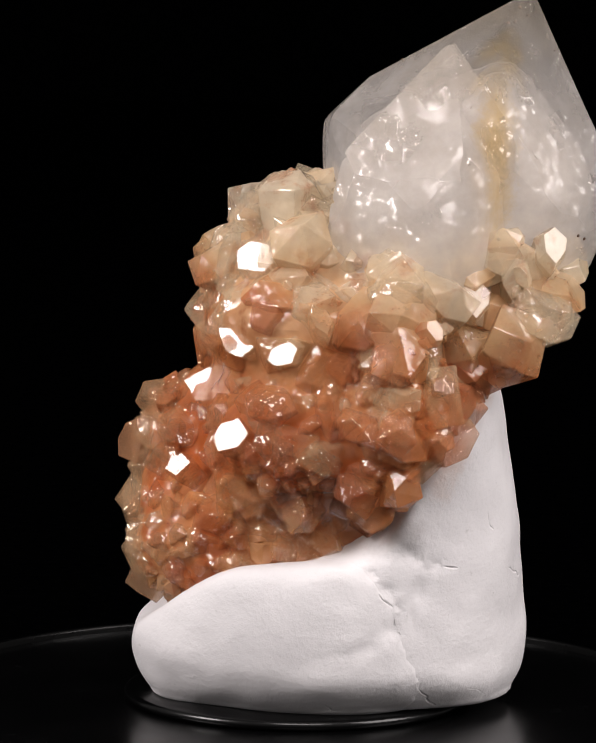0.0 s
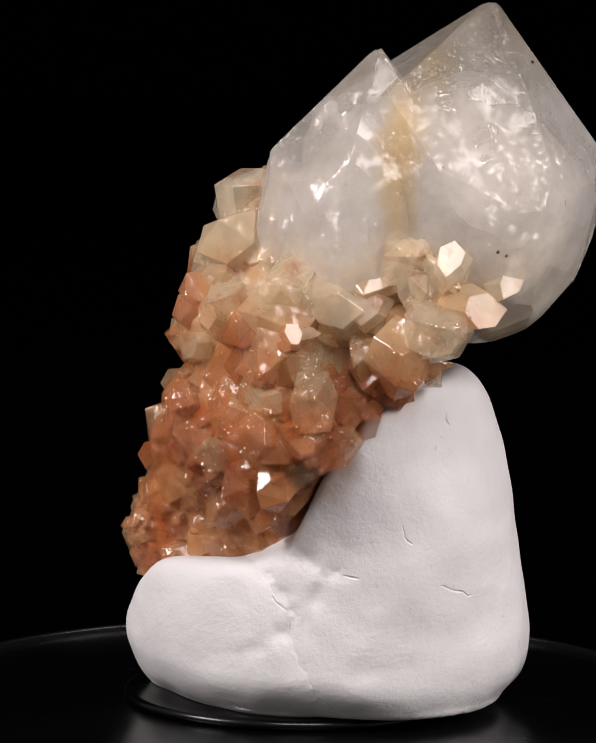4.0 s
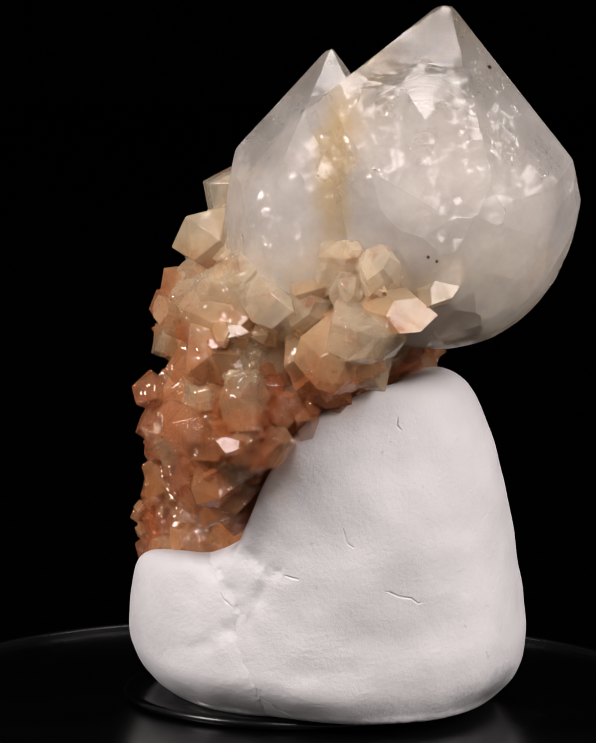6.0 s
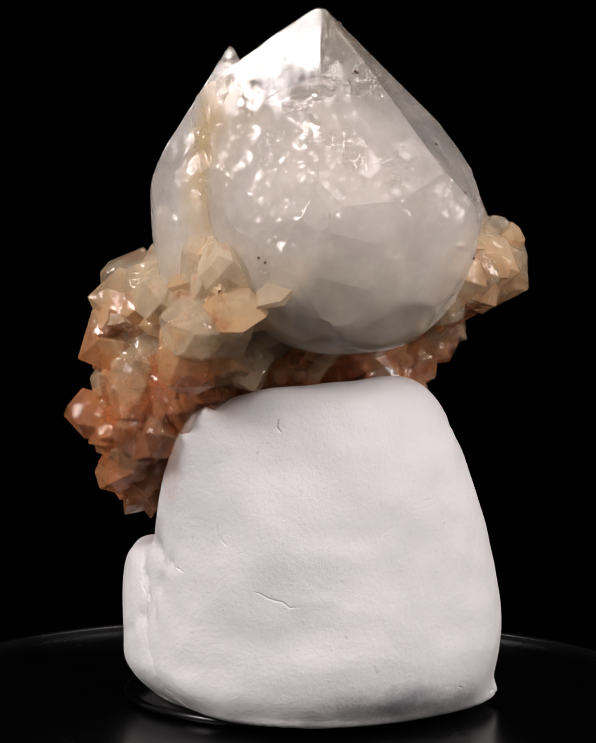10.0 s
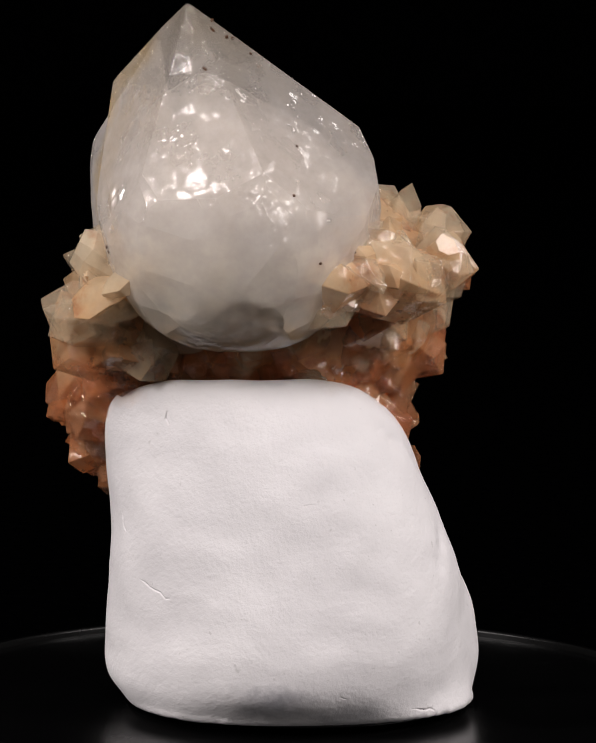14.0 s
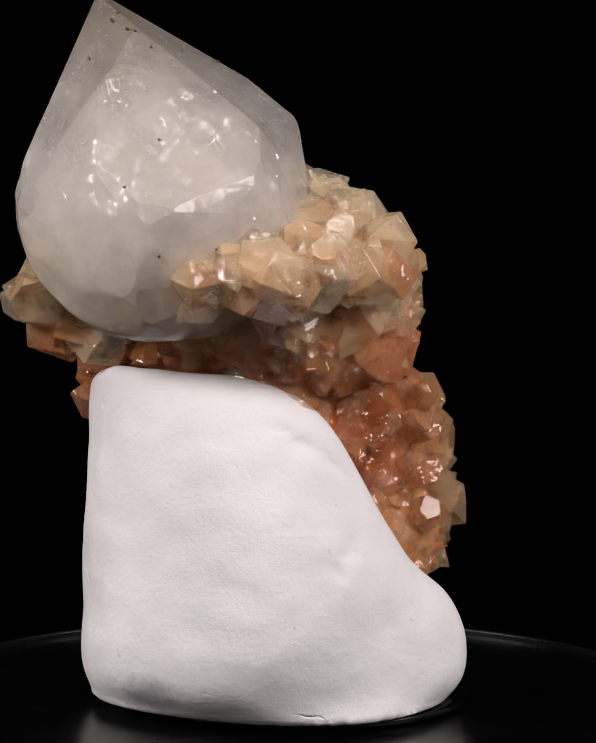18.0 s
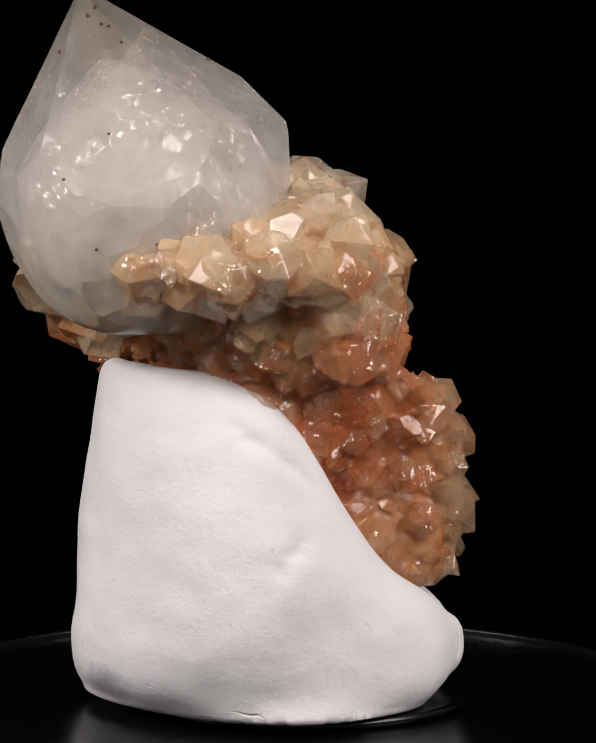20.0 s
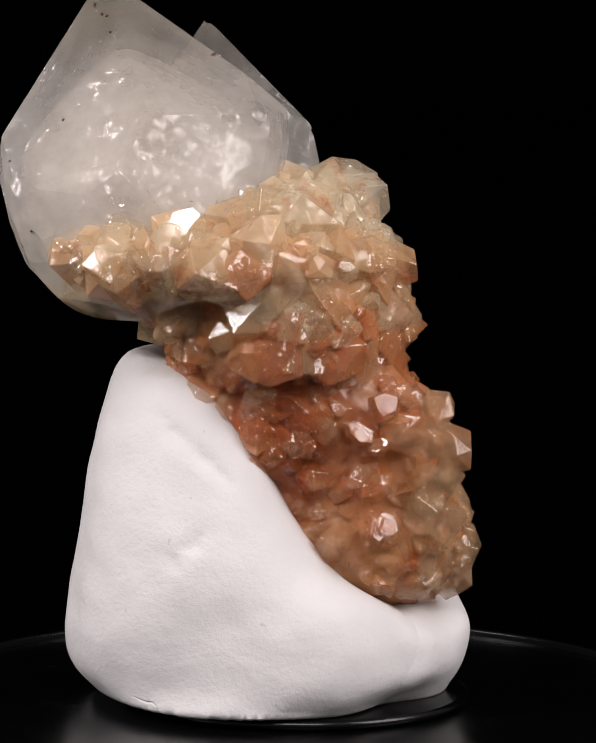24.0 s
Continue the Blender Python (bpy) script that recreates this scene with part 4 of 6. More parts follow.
crystal(-23.7, -1.6, 54.7, -0.36, 0.14, 0.92, 3.6, 8.2, 43131, AMBER, 0.44)
crystal(-20.5, 5.9, 55.3, -0.54, 0.40, 0.74, 3.7, 8.5, 94400, AMBER, 0.74)
crystal(-16.4, -5.0, 72.4, -0.81, -0.02, 0.58, 5.4, 12.4, 34689, AMBER, 0.43)
crystal(-14.8, -18.2, 41.5, -0.62, -0.71, -0.32, 4.7, 10.9, 3532, AMBER, 0.56)
crystal(-14.2, 11.9, 74.5, -0.72, 0.47, 0.51, 6.3, 14.5, 63515, AMBER, 0.45)
crystal(29.9, -24.2, 57.3, 0.40, -0.44, 0.80, 4.3, 9.9, 22621, AMBER, 0.49)
crystal(23.5, 25.0, 86.9, 0.10, 0.06, 0.99, 5.6, 12.9, 45883, AMBER, 0.48)
crystal(-0.3, -27.6, 59.9, -0.46, -0.88, 0.10, 3.7, 8.6, 68312, AMBER, 0.62)
crystal(1.6, 19.8, 54.4, -0.10, 0.95, 0.28, 3.8, 8.8, 64229, AMBER, 0.56)
crystal(-9.2, -2.7, 88.0, -0.61, -0.07, 0.79, 6.2, 14.2, 6766, AMBER, 0.47)
crystal(25.0, 2.0, 64.4, 0.88, -0.04, 0.48, 2.8, 6.4, 22271, AMBER, 0.74)
crystal(33.6, -19.5, 84.6, -0.01, -0.34, 0.94, 4.8, 11.1, 45248, AMBER, 0.70)
crystal(9.0, -24.9, 76.3, -0.18, -0.66, 0.73, 6.3, 14.5, 75696, AMBER, 0.48)
crystal(-5.4, 14.3, 85.4, -0.33, 0.27, 0.90, 5.9, 13.5, 67859, AMBER, 0.64)
crystal(26.6, -12.0, 52.3, 0.75, 0.46, -0.48, 1.7, 3.9, 95848, AMBER, 0.66)
crystal(2.3, 2.2, 91.9, 0.07, 0.22, 0.97, 5.7, 13.2, 57337, AMBER, 0.76)
crystal(-24.1, 7.4, 23.5, -0.70, 0.69, -0.19, 3.8, 8.6, 37212, AMBER, 0.64)
crystal(-16.2, 5.9, 71.9, -0.87, -0.07, 0.48, 4.8, 11.0, 43938, AMBER, 0.76)
crystal(-22.4, -15.0, 29.9, -0.59, -0.77, 0.26, 4.2, 9.7, 96239, AMBER, 0.43)
crystal(34.2, 27.0, 82.2, 0.31, 0.62, 0.72, 6.4, 14.8, 50326, AMBER, 0.79)
crystal(33.0, -18.2, 57.7, 0.96, 0.11, -0.26, 3.8, 8.8, 122, AMBER, 0.69)
crystal(-13.3, 11.9, 26.3, -0.37, 0.88, -0.31, 4.8, 10.9, 68493, AMBER, 0.77)
crystal(-12.0, 12.4, 42.7, -0.51, 0.86, -0.08, 2.6, 6.0, 62022, AMBER, 0.63)
crystal(-12.6, 3.4, 82.9, -0.48, 0.09, 0.87, 6.0, 13.7, 20566, AMBER, 0.45)
crystal(-11.8, -21.0, 42.7, -0.72, -0.54, -0.44, 3.7, 8.4, 51154, AMBER, 0.54)
crystal(22.1, 7.0, 60.6, 0.97, -0.21, -0.13, 3.6, 8.3, 41269, AMBER, 0.78)
crystal(19.7, 13.7, 61.4, 0.35, 0.42, 0.84, 3.4, 7.9, 37734, AMBER, 0.71)
crystal(14.1, 21.5, 62.6, 0.68, 0.73, 0.10, 4.9, 11.2, 71974, AMBER, 0.53)
crystal(-13.3, 16.2, 64.0, -0.58, 0.71, 0.39, 6.0, 13.9, 49261, AMBER, 0.43)
crystal(16.7, 19.0, 68.2, 0.72, 0.46, 0.52, 5.3, 12.1, 99511, AMBER, 0.73)
crystal(-10.0, -12.9, 81.9, -0.75, -0.20, 0.63, 5.9, 13.6, 33588, AMBER, 0.72)
crystal(-12.3, -21.1, 54.6, -0.69, -0.66, 0.32, 3.3, 7.6, 85752, AMBER, 0.67)
crystal(-26.3, 5.4, 27.4, -0.83, 0.47, 0.29, 4.6, 10.6, 37247, AMBER, 0.66)
crystal(-14.5, 3.4, 76.7, -0.78, 0.11, 0.62, 4.7, 10.7, 71383, AMBER, 0.56)
crystal(-16.4, -17.5, 52.9, -0.84, -0.40, 0.37, 3.9, 8.9, 64895, AMBER, 0.67)
crystal(-16.1, 11.2, 65.7, -0.89, 0.14, 0.43, 6.6, 15.1, 15786, AMBER, 0.47)
crystal(18.6, 24.8, 84.8, -0.08, 0.18, 0.98, 6.1, 14.1, 11330, AMBER, 0.60)
crystal(10.5, -33.8, 58.0, -0.77, -0.55, 0.33, 2.6, 6.0, 81993, AMBER, 0.63)
crystal(23.5, 0.6, 59.0, 0.79, 0.54, -0.29, 2.4, 5.5, 88977, AMBER, 0.65)
crystal(-17.2, -19.8, 33.0, -0.14, -0.81, 0.57, 3.1, 7.2, 99578, AMBER, 0.62)
crystal(20.5, -22.8, 84.9, -0.04, -0.54, 0.84, 5.4, 12.5, 7527, AMBER, 0.71)
crystal(-1.8, -33.0, 51.5, -0.47, -0.79, 0.39, 4.5, 10.4, 93334, AMBER, 0.65)
crystal(-17.0, 1.2, 59.2, -0.92, 0.16, 0.35, 4.2, 9.6, 62070, AMBER, 0.78)
crystal(-13.2, -19.5, 38.1, -0.26, -0.66, 0.71, 4.7, 10.9, 17396, AMBER, 0.58)
crystal(6.0, -20.9, 83.9, 0.09, -0.63, 0.77, 6.1, 14.0, 59133, AMBER, 0.63)
crystal(-12.9, 11.9, 81.9, -0.49, 0.15, 0.86, 4.9, 11.3, 11814, AMBER, 0.64)
crystal(-17.5, -13.9, 40.3, -0.50, -0.59, 0.64, 3.4, 7.8, 55533, AMBER, 0.53)
crystal(16.3, -38.8, 52.6, -0.18, -0.94, 0.29, 3.5, 8.0, 49638, AMBER, 0.42)
crystal(1.0, -10.3, 91.4, 0.15, -0.06, 0.99, 5.2, 12.1, 22501, AMBER, 0.52)
crystal(-3.9, -1.4, 91.9, -0.06, -0.19, 0.98, 4.7, 10.9, 3256, AMBER, 0.70)
crystal(0.8, -26.0, 75.9, -0.22, -0.36, 0.91, 5.7, 13.1, 70031, AMBER, 0.51)
crystal(5.5, -31.0, 58.9, -0.09, -0.85, 0.51, 4.1, 9.3, 6442, AMBER, 0.50)
crystal(-16.6, -17.9, 47.7, -0.95, -0.14, 0.28, 4.5, 10.3, 77233, AMBER, 0.67)
crystal(0.9, 16.2, 89.1, -0.07, 0.26, 0.96, 5.1, 11.6, 99100, AMBER, 0.61)
crystal(25.2, -27.1, 67.3, 0.82, -0.05, 0.58, 6.3, 14.5, 33429, AMBER, 0.80)
crystal(-26.4, -5.9, 40.6, -0.76, -0.57, 0.31, 4.2, 9.7, 54518, CLEAR, 0.56)
crystal(-15.6, -22.1, 36.3, -0.36, -0.66, 0.65, 3.8, 8.7, 23149, AMBER, 0.53)
crystal(-17.9, -18.1, 28.6, -0.19, -0.93, 0.30, 3.2, 7.3, 18834, AMBER, 0.44)
crystal(13.8, -7.4, 35.5, 0.64, 0.47, -0.60, 3.0, 6.9, 24161, AMBER, 0.62)
crystal(-5.1, 12.8, 34.8, -0.30, 0.87, 0.40, 4.6, 10.6, 15324, AMBER, 0.47)
crystal(-18.0, -2.2, 57.3, -0.78, -0.17, 0.60, 3.1, 7.1, 18062, AMBER, 0.74)
crystal(-21.4, 10.3, 24.8, -0.47, 0.88, -0.06, 4.3, 9.9, 26061, AMBER, 0.67)
crystal(25.7, -30.2, 48.5, 0.84, -0.05, -0.53, 3.0, 6.8, 78380, AMBER, 0.52)
crystal(-29.5, 1.4, 40.5, -0.98, -0.05, -0.20, 3.2, 7.4, 61428, CLEAR, 0.51)
crystal(-18.5, 8.5, 23.3, -0.20, 0.86, -0.46, 3.7, 8.4, 22604, AMBER, 0.74)
crystal(-10.1, -21.8, 58.8, -0.51, -0.73, 0.46, 2.5, 5.7, 33653, AMBER, 0.76)
crystal(30.6, -16.9, 74.6, 0.10, 0.35, 1.00, 6.2, 11.0, 89250, AMBER, 0.35)
crystal(-23.0, 6.9, 43.0, -0.21, 0.94, 0.27, 2.7, 6.3, 49962, AMBER, 0.74)
crystal(-24.3, -9.8, 43.4, -0.36, -0.87, 0.33, 3.9, 9.0, 86662, AMBER, 0.51)
crystal(10.2, -34.6, 51.5, -0.57, -0.81, 0.16, 4.8, 11.0, 21976, AMBER, 0.60)
crystal(-28.1, -6.4, 33.8, -0.89, -0.24, 0.38, 4.6, 10.6, 29963, AMBER, 0.65)
crystal(16.8, -27.3, 35.8, 0.92, 0.11, -0.37, 3.1, 7.2, 29760, AMBER, 0.53)
crystal(-12.3, 17.4, 73.4, -0.49, 0.58, 0.65, 5.8, 13.3, 57013, AMBER, 0.70)
crystal(21.0, -4.8, 50.8, 0.76, 0.26, -0.60, 2.2, 5.1, 26699, AMBER, 0.50)
crystal(-10.0, -25.4, 55.8, -0.78, -0.50, 0.39, 3.9, 9.0, 26206, AMBER, 0.41)
crystal(-3.8, 15.8, 41.6, -0.24, 0.92, -0.31, 4.3, 9.8, 85200, AMBER, 0.44)
crystal(15.0, -7.0, 40.2, 0.70, 0.52, -0.48, 2.5, 5.8, 18482, AMBER, 0.46)
crystal(-5.9, -29.2, 43.5, -0.58, -0.75, -0.32, 2.6, 6.1, 32698, AMBER, 0.77)
crystal(1.0, -3.9, 93.6, -0.09, 0.08, 0.99, 5.3, 12.3, 9934, AMBER, 0.71)
crystal(-8.2, 8.5, 88.1, -0.64, -0.00, 0.77, 4.9, 11.3, 49370, AMBER, 0.49)
crystal(25.7, -8.6, 65.9, 0.81, -0.08, 0.58, 3.3, 7.7, 56104, AMBER, 0.58)
crystal(23.1, 7.2, 67.1, 0.94, 0.05, 0.34, 5.0, 11.5, 29342, AMBER, 0.60)
crystal(-12.4, -8.4, 77.6, -0.59, -0.27, 0.76, 5.3, 12.2, 37608, AMBER, 0.64)
crystal(-12.4, -7.3, 83.1, -0.52, -0.31, 0.79, 6.0, 13.9, 1698, AMBER, 0.77)
crystal(23.1, -35.4, 53.3, 0.72, -0.60, 0.34, 2.8, 6.5, 16171, AMBER, 0.40)
crystal(16.4, -38.4, 47.3, 0.16, -0.98, -0.13, 4.0, 9.2, 59793, AMBER, 0.69)
crystal(22.3, -11.5, 47.1, 0.85, 0.38, -0.37, 1.7, 3.8, 94800, AMBER, 0.80)
crystal(14.8, -25.6, 82.6, -0.31, -0.49, 0.82, 4.6, 10.6, 77933, AMBER, 0.68)
crystal(17.0, 1.4, 50.4, 0.82, 0.35, -0.45, 4.4, 10.1, 23932, AMBER, 0.41)
crystal(23.3, -8.3, 51.1, 0.67, 0.36, -0.65, 1.8, 4.1, 78505, AMBER, 0.71)
crystal(-24.6, -5.4, 50.8, -0.65, -0.55, 0.53, 4.8, 11.0, 93279, AMBER, 0.71)
crystal(-12.6, -18.0, 73.9, -0.70, -0.25, 0.67, 4.8, 10.9, 86282, AMBER, 0.76)
crystal(-16.8, -13.0, 44.1, -0.93, -0.32, 0.16, 3.3, 7.7, 33691, AMBER, 0.60)
crystal(-6.9, -21.9, 36.4, -0.26, -0.83, 0.49, 4.1, 9.4, 48212, AMBER, 0.63)
crystal(26.4, -32.5, 51.6, 0.75, -0.51, 0.43, 4.5, 10.3, 66250, AMBER, 0.68)
crystal(14.7, -19.4, 32.0, 0.93, -0.01, -0.36, 2.8, 6.5, 15099, AMBER, 0.58)
crystal(-28.4, 1.2, 29.9, -0.99, 0.13, 0.05, 4.7, 10.7, 26334, CLEAR, 0.77)
crystal(23.4, -4.2, 55.4, 0.73, 0.51, -0.46, 1.9, 4.4, 51264, AMBER, 0.77)
crystal(-12.0, -12.2, 74.5, -0.42, -0.29, 0.86, 6.5, 15.0, 42261, AMBER, 0.45)
crystal(13.8, 3.1, 50.5, 0.87, 0.45, -0.21, 3.3, 7.5, 29932, AMBER, 0.72)
crystal(9.2, -33.5, 43.7, -0.39, -0.91, -0.17, 3.3, 7.6, 45878, AMBER, 0.55)
crystal(-18.6, -17.0, 24.4, -0.22, -0.97, 0.05, 4.2, 9.6, 15741, AMBER, 0.75)
crystal(31.2, -12.2, 81.2, 0.50, -0.06, 1.00, 5.5, 11.0, 45043, AMBER, 0.35)
crystal(-16.0, -15.0, 68.4, -0.80, -0.03, 0.60, 4.8, 11.0, 58851, AMBER, 0.59)
crystal(16.8, -2.9, 43.0, 0.48, 0.59, -0.65, 3.4, 7.8, 97701, AMBER, 0.44)
crystal(-28.0, 4.4, 47.1, -0.83, 0.45, 0.34, 4.4, 10.2, 38360, AMBER, 0.68)
crystal(10.7, -21.4, 32.1, -0.12, -0.90, -0.41, 3.0, 7.0, 71615, AMBER, 0.47)
crystal(14.8, 5.8, 57.1, 0.88, -0.28, -0.38, 4.0, 9.1, 45079, AMBER, 0.45)
crystal(-4.6, -27.7, 58.3, -0.29, -0.73, 0.62, 3.5, 8.2, 17468, AMBER, 0.72)
crystal(28.9, -13.3, 64.5, 0.25, 0.89, 0.38, 5.7, 13.1, 15733, AMBER, 0.72)
crystal(37.5, -22.6, 79.8, 0.13, -0.72, 0.68, 5.0, 11.5, 49125, AMBER, 0.79)
crystal(0.1, -30.5, 56.1, -0.09, -0.77, 0.64, 3.4, 7.9, 96550, AMBER, 0.63)
crystal(39.1, -19.1, 76.3, 0.21, -0.35, 1.00, 5.6, 11.0, 42335, AMBER, 0.35)
crystal(-2.5, -23.9, 28.6, -0.18, -0.98, 0.02, 4.2, 9.7, 98502, AMBER, 0.72)
crystal(32.7, -21.4, 59.1, 0.70, -0.69, 0.18, 4.6, 10.6, 60067, AMBER, 0.66)
crystal(-21.8, -17.0, 34.6, -0.25, -0.69, 0.68, 2.7, 6.1, 98917, AMBER, 0.76)
crystal(1.1, -22.7, 29.8, 0.08, -0.93, 0.35, 4.5, 10.3, 15576, AMBER, 0.46)
crystal(-12.3, 10.8, 38.2, -0.26, 0.87, 0.42, 4.6, 10.6, 12153, AMBER, 0.51)
crystal(-3.0, 25.7, 69.7, -0.25, 0.81, 0.53, 5.1, 11.6, 65407, AMBER, 0.74)
crystal(-14.1, -21.7, 49.0, -0.70, -0.70, 0.18, 3.9, 9.0, 41473, AMBER, 0.76)
crystal(14.2, -33.2, 67.7, -0.50, -0.59, 0.64, 5.9, 13.6, 71762, AMBER, 0.41)
crystal(-9.1, -24.7, 41.4, -0.62, -0.57, -0.54, 2.8, 6.4, 46525, AMBER, 0.73)
crystal(1.8, -32.6, 43.4, -0.36, -0.90, -0.25, 2.7, 6.2, 11891, AMBER, 0.58)
crystal(10.7, 21.0, 56.8, 0.07, 0.90, 0.44, 4.0, 9.3, 11472, AMBER, 0.44)
crystal(-13.1, 11.5, 53.0, -0.65, 0.71, 0.26, 3.5, 8.0, 30936, AMBER, 0.48)
crystal(12.0, -12.4, 87.9, 0.32, 0.00, 0.95, 6.1, 14.1, 95712, AMBER, 0.67)
crystal(-7.5, 17.0, 46.3, -0.62, 0.78, -0.13, 2.9, 6.6, 51495, AMBER, 0.42)
crystal(-25.8, -10.5, 32.7, -0.80, -0.53, 0.27, 4.3, 9.9, 16372, CLEAR, 0.47)
crystal(4.4, 11.8, 90.8, 0.05, 0.21, 0.98, 6.1, 14.1, 84381, AMBER, 0.61)
crystal(-13.0, -21.9, 29.9, 0.02, -0.97, 0.23, 3.3, 7.7, 88406, AMBER, 0.70)
crystal(-16.5, 8.0, 55.8, -0.59, 0.49, 0.64, 3.3, 7.5, 85073, AMBER, 0.43)
crystal(-12.0, -20.2, 26.0, -0.22, -0.97, 0.09, 3.9, 9.0, 89370, AMBER, 0.59)
crystal(-28.6, -2.6, 36.9, -0.94, -0.33, 0.11, 2.9, 6.7, 94835, AMBER, 0.64)
crystal(-24.8, 5.1, 51.8, -0.59, 0.43, 0.69, 4.0, 9.1, 70266, AMBER, 0.61)
crystal(14.8, -36.1, 59.9, -0.59, -0.71, 0.38, 3.8, 8.7, 68147, AMBER, 0.78)
crystal(23.9, -30.2, 44.8, 0.78, -0.11, -0.62, 3.4, 7.9, 32706, AMBER, 0.44)
crystal(-6.2, -23.3, 32.4, 0.02, -0.99, 0.14, 3.1, 7.2, 70488, AMBER, 0.59)
crystal(18.3, -4.8, 47.6, 0.78, 0.60, -0.19, 1.5, 3.6, 77866, AMBER, 0.77)
crystal(6.5, -23.4, 29.9, 0.47, -0.88, -0.00, 4.2, 9.7, 95495, AMBER, 0.70)
crystal(27.9, -18.3, 86.9, 0.33, 0.30, 1.00, 5.4, 11.0, 24313, AMBER, 0.35)
crystal(-27.0, -5.6, 44.4, -0.60, -0.72, 0.35, 4.3, 10.0, 66028, CLEAR, 0.65)
crystal(-27.0, -9.4, 36.1, -0.90, -0.24, 0.37, 2.7, 6.2, 63685, AMBER, 0.50)
crystal(-8.5, 12.7, 38.3, -0.54, 0.84, 0.02, 4.6, 10.6, 74861, AMBER, 0.78)
crystal(-28.6, -4.7, 30.0, -0.97, -0.17, 0.17, 2.7, 6.2, 96195, CLEAR, 0.69)
crystal(17.1, 16.3, 59.9, 0.49, 0.87, 0.07, 3.5, 8.0, 44744, AMBER, 0.56)
crystal(0.9, -19.9, 86.5, 0.14, -0.54, 0.83, 5.0, 11.5, 84642, AMBER, 0.54)
crystal(-26.3, 4.0, 23.0, -0.83, 0.53, -0.18, 4.4, 10.2, 20683, AMBER, 0.42)
crystal(21.1, -27.7, 78.7, 0.28, -0.38, 0.88, 6.6, 15.1, 6161, AMBER, 0.77)
crystal(13.5, -19.2, 86.2, 0.04, -0.16, 0.99, 5.3, 12.1, 68996, AMBER, 0.67)
crystal(-0.4, -29.1, 67.1, 0.11, -0.77, 0.63, 6.3, 14.6, 91779, AMBER, 0.74)
crystal(-21.1, 1.2, 55.6, -0.45, -0.09, 0.89, 3.3, 7.6, 72468, AMBER, 0.59)
crystal(17.0, -10.2, 38.5, 0.93, 0.18, -0.32, 3.5, 8.1, 79834, AMBER, 0.63)
crystal(-10.8, 14.4, 46.4, -0.48, 0.83, 0.28, 4.0, 9.2, 29660, AMBER, 0.58)
crystal(-22.2, -11.5, 39.9, -0.35, -0.77, 0.54, 3.9, 8.9, 12451, AMBER, 0.70)
crystal(-0.2, 19.8, 46.8, -0.59, 0.76, -0.27, 3.9, 9.0, 63235, AMBER, 0.76)
crystal(-27.6, 1.2, 49.8, -0.75, 0.15, 0.65, 3.0, 6.9, 74601, AMBER, 0.76)
crystal(-24.2, 7.7, 36.9, -0.40, 0.91, -0.13, 3.6, 8.2, 81728, AMBER, 0.66)
crystal(34.8, -18.0, 84.9, 0.46, 0.16, 1.00, 5.9, 11.0, 12305, AMBER, 0.35)
crystal(21.4, -35.1, 57.4, 0.78, -0.44, 0.45, 3.5, 8.1, 6332, AMBER, 0.49)
crystal(-11.8, -24.7, 45.6, -0.70, -0.68, -0.23, 4.0, 9.1, 44919, AMBER, 0.70)
crystal(-17.9, -3.9, 62.7, -1.00, 0.04, 0.01, 4.9, 11.4, 57250, AMBER, 0.77)
crystal(16.4, -23.0, 33.9, 0.91, -0.11, -0.39, 4.2, 9.6, 74085, AMBER, 0.57)
crystal(3.0, 26.4, 71.8, -0.23, 0.94, -0.25, 6.2, 14.2, 68263, AMBER, 0.54)
crystal(19.8, -29.0, 38.5, 0.88, 0.01, -0.47, 3.5, 8.0, 66103, AMBER, 0.46)
crystal(-14.6, -1.7, 80.9, -0.72, 0.01, 0.70, 5.3, 12.3, 92458, AMBER, 0.56)
crystal(27.4, -24.2, 49.2, 0.92, -0.23, -0.31, 3.0, 7.0, 51253, AMBER, 0.78)
crystal(19.0, -17.0, 86.2, 0.22, 0.15, 0.96, 6.5, 14.9, 1517, AMBER, 0.70)
crystal(5.6, 32.8, 81.8, -0.42, 0.43, 0.80, 5.5, 12.7, 24086, AMBER, 0.75)
crystal(0.1, 31.4, 80.5, -0.38, 0.73, 0.56, 5.6, 12.9, 51248, AMBER, 0.58)
crystal(-18.9, 9.5, 34.8, -0.41, 0.70, 0.58, 4.3, 9.8, 57664, AMBER, 0.54)
crystal(-17.1, 6.1, 62.9, -0.94, -0.15, 0.31, 6.0, 13.9, 57280, AMBER, 0.47)
crystal(-15.4, -17.1, 23.6, -0.57, -0.77, -0.29, 4.7, 10.8, 8298, AMBER, 0.75)
crystal(-26.8, 4.6, 32.6, -0.53, 0.77, 0.35, 4.0, 9.2, 64436, CLEAR, 0.62)
crystal(19.7, -38.1, 50.0, 0.40, -0.91, 0.07, 4.6, 10.6, 24398, AMBER, 0.46)
crystal(-24.8, -13.9, 24.9, -0.79, -0.55, -0.29, 4.5, 10.3, 26941, AMBER, 0.54)
crystal(19.9, 4.7, 57.7, 0.66, 0.25, -0.71, 2.6, 5.9, 57019, AMBER, 0.68)
crystal(28.4, -8.6, 58.6, 0.71, 0.51, -0.49, 1.8, 4.1, 7173, AMBER, 0.60)
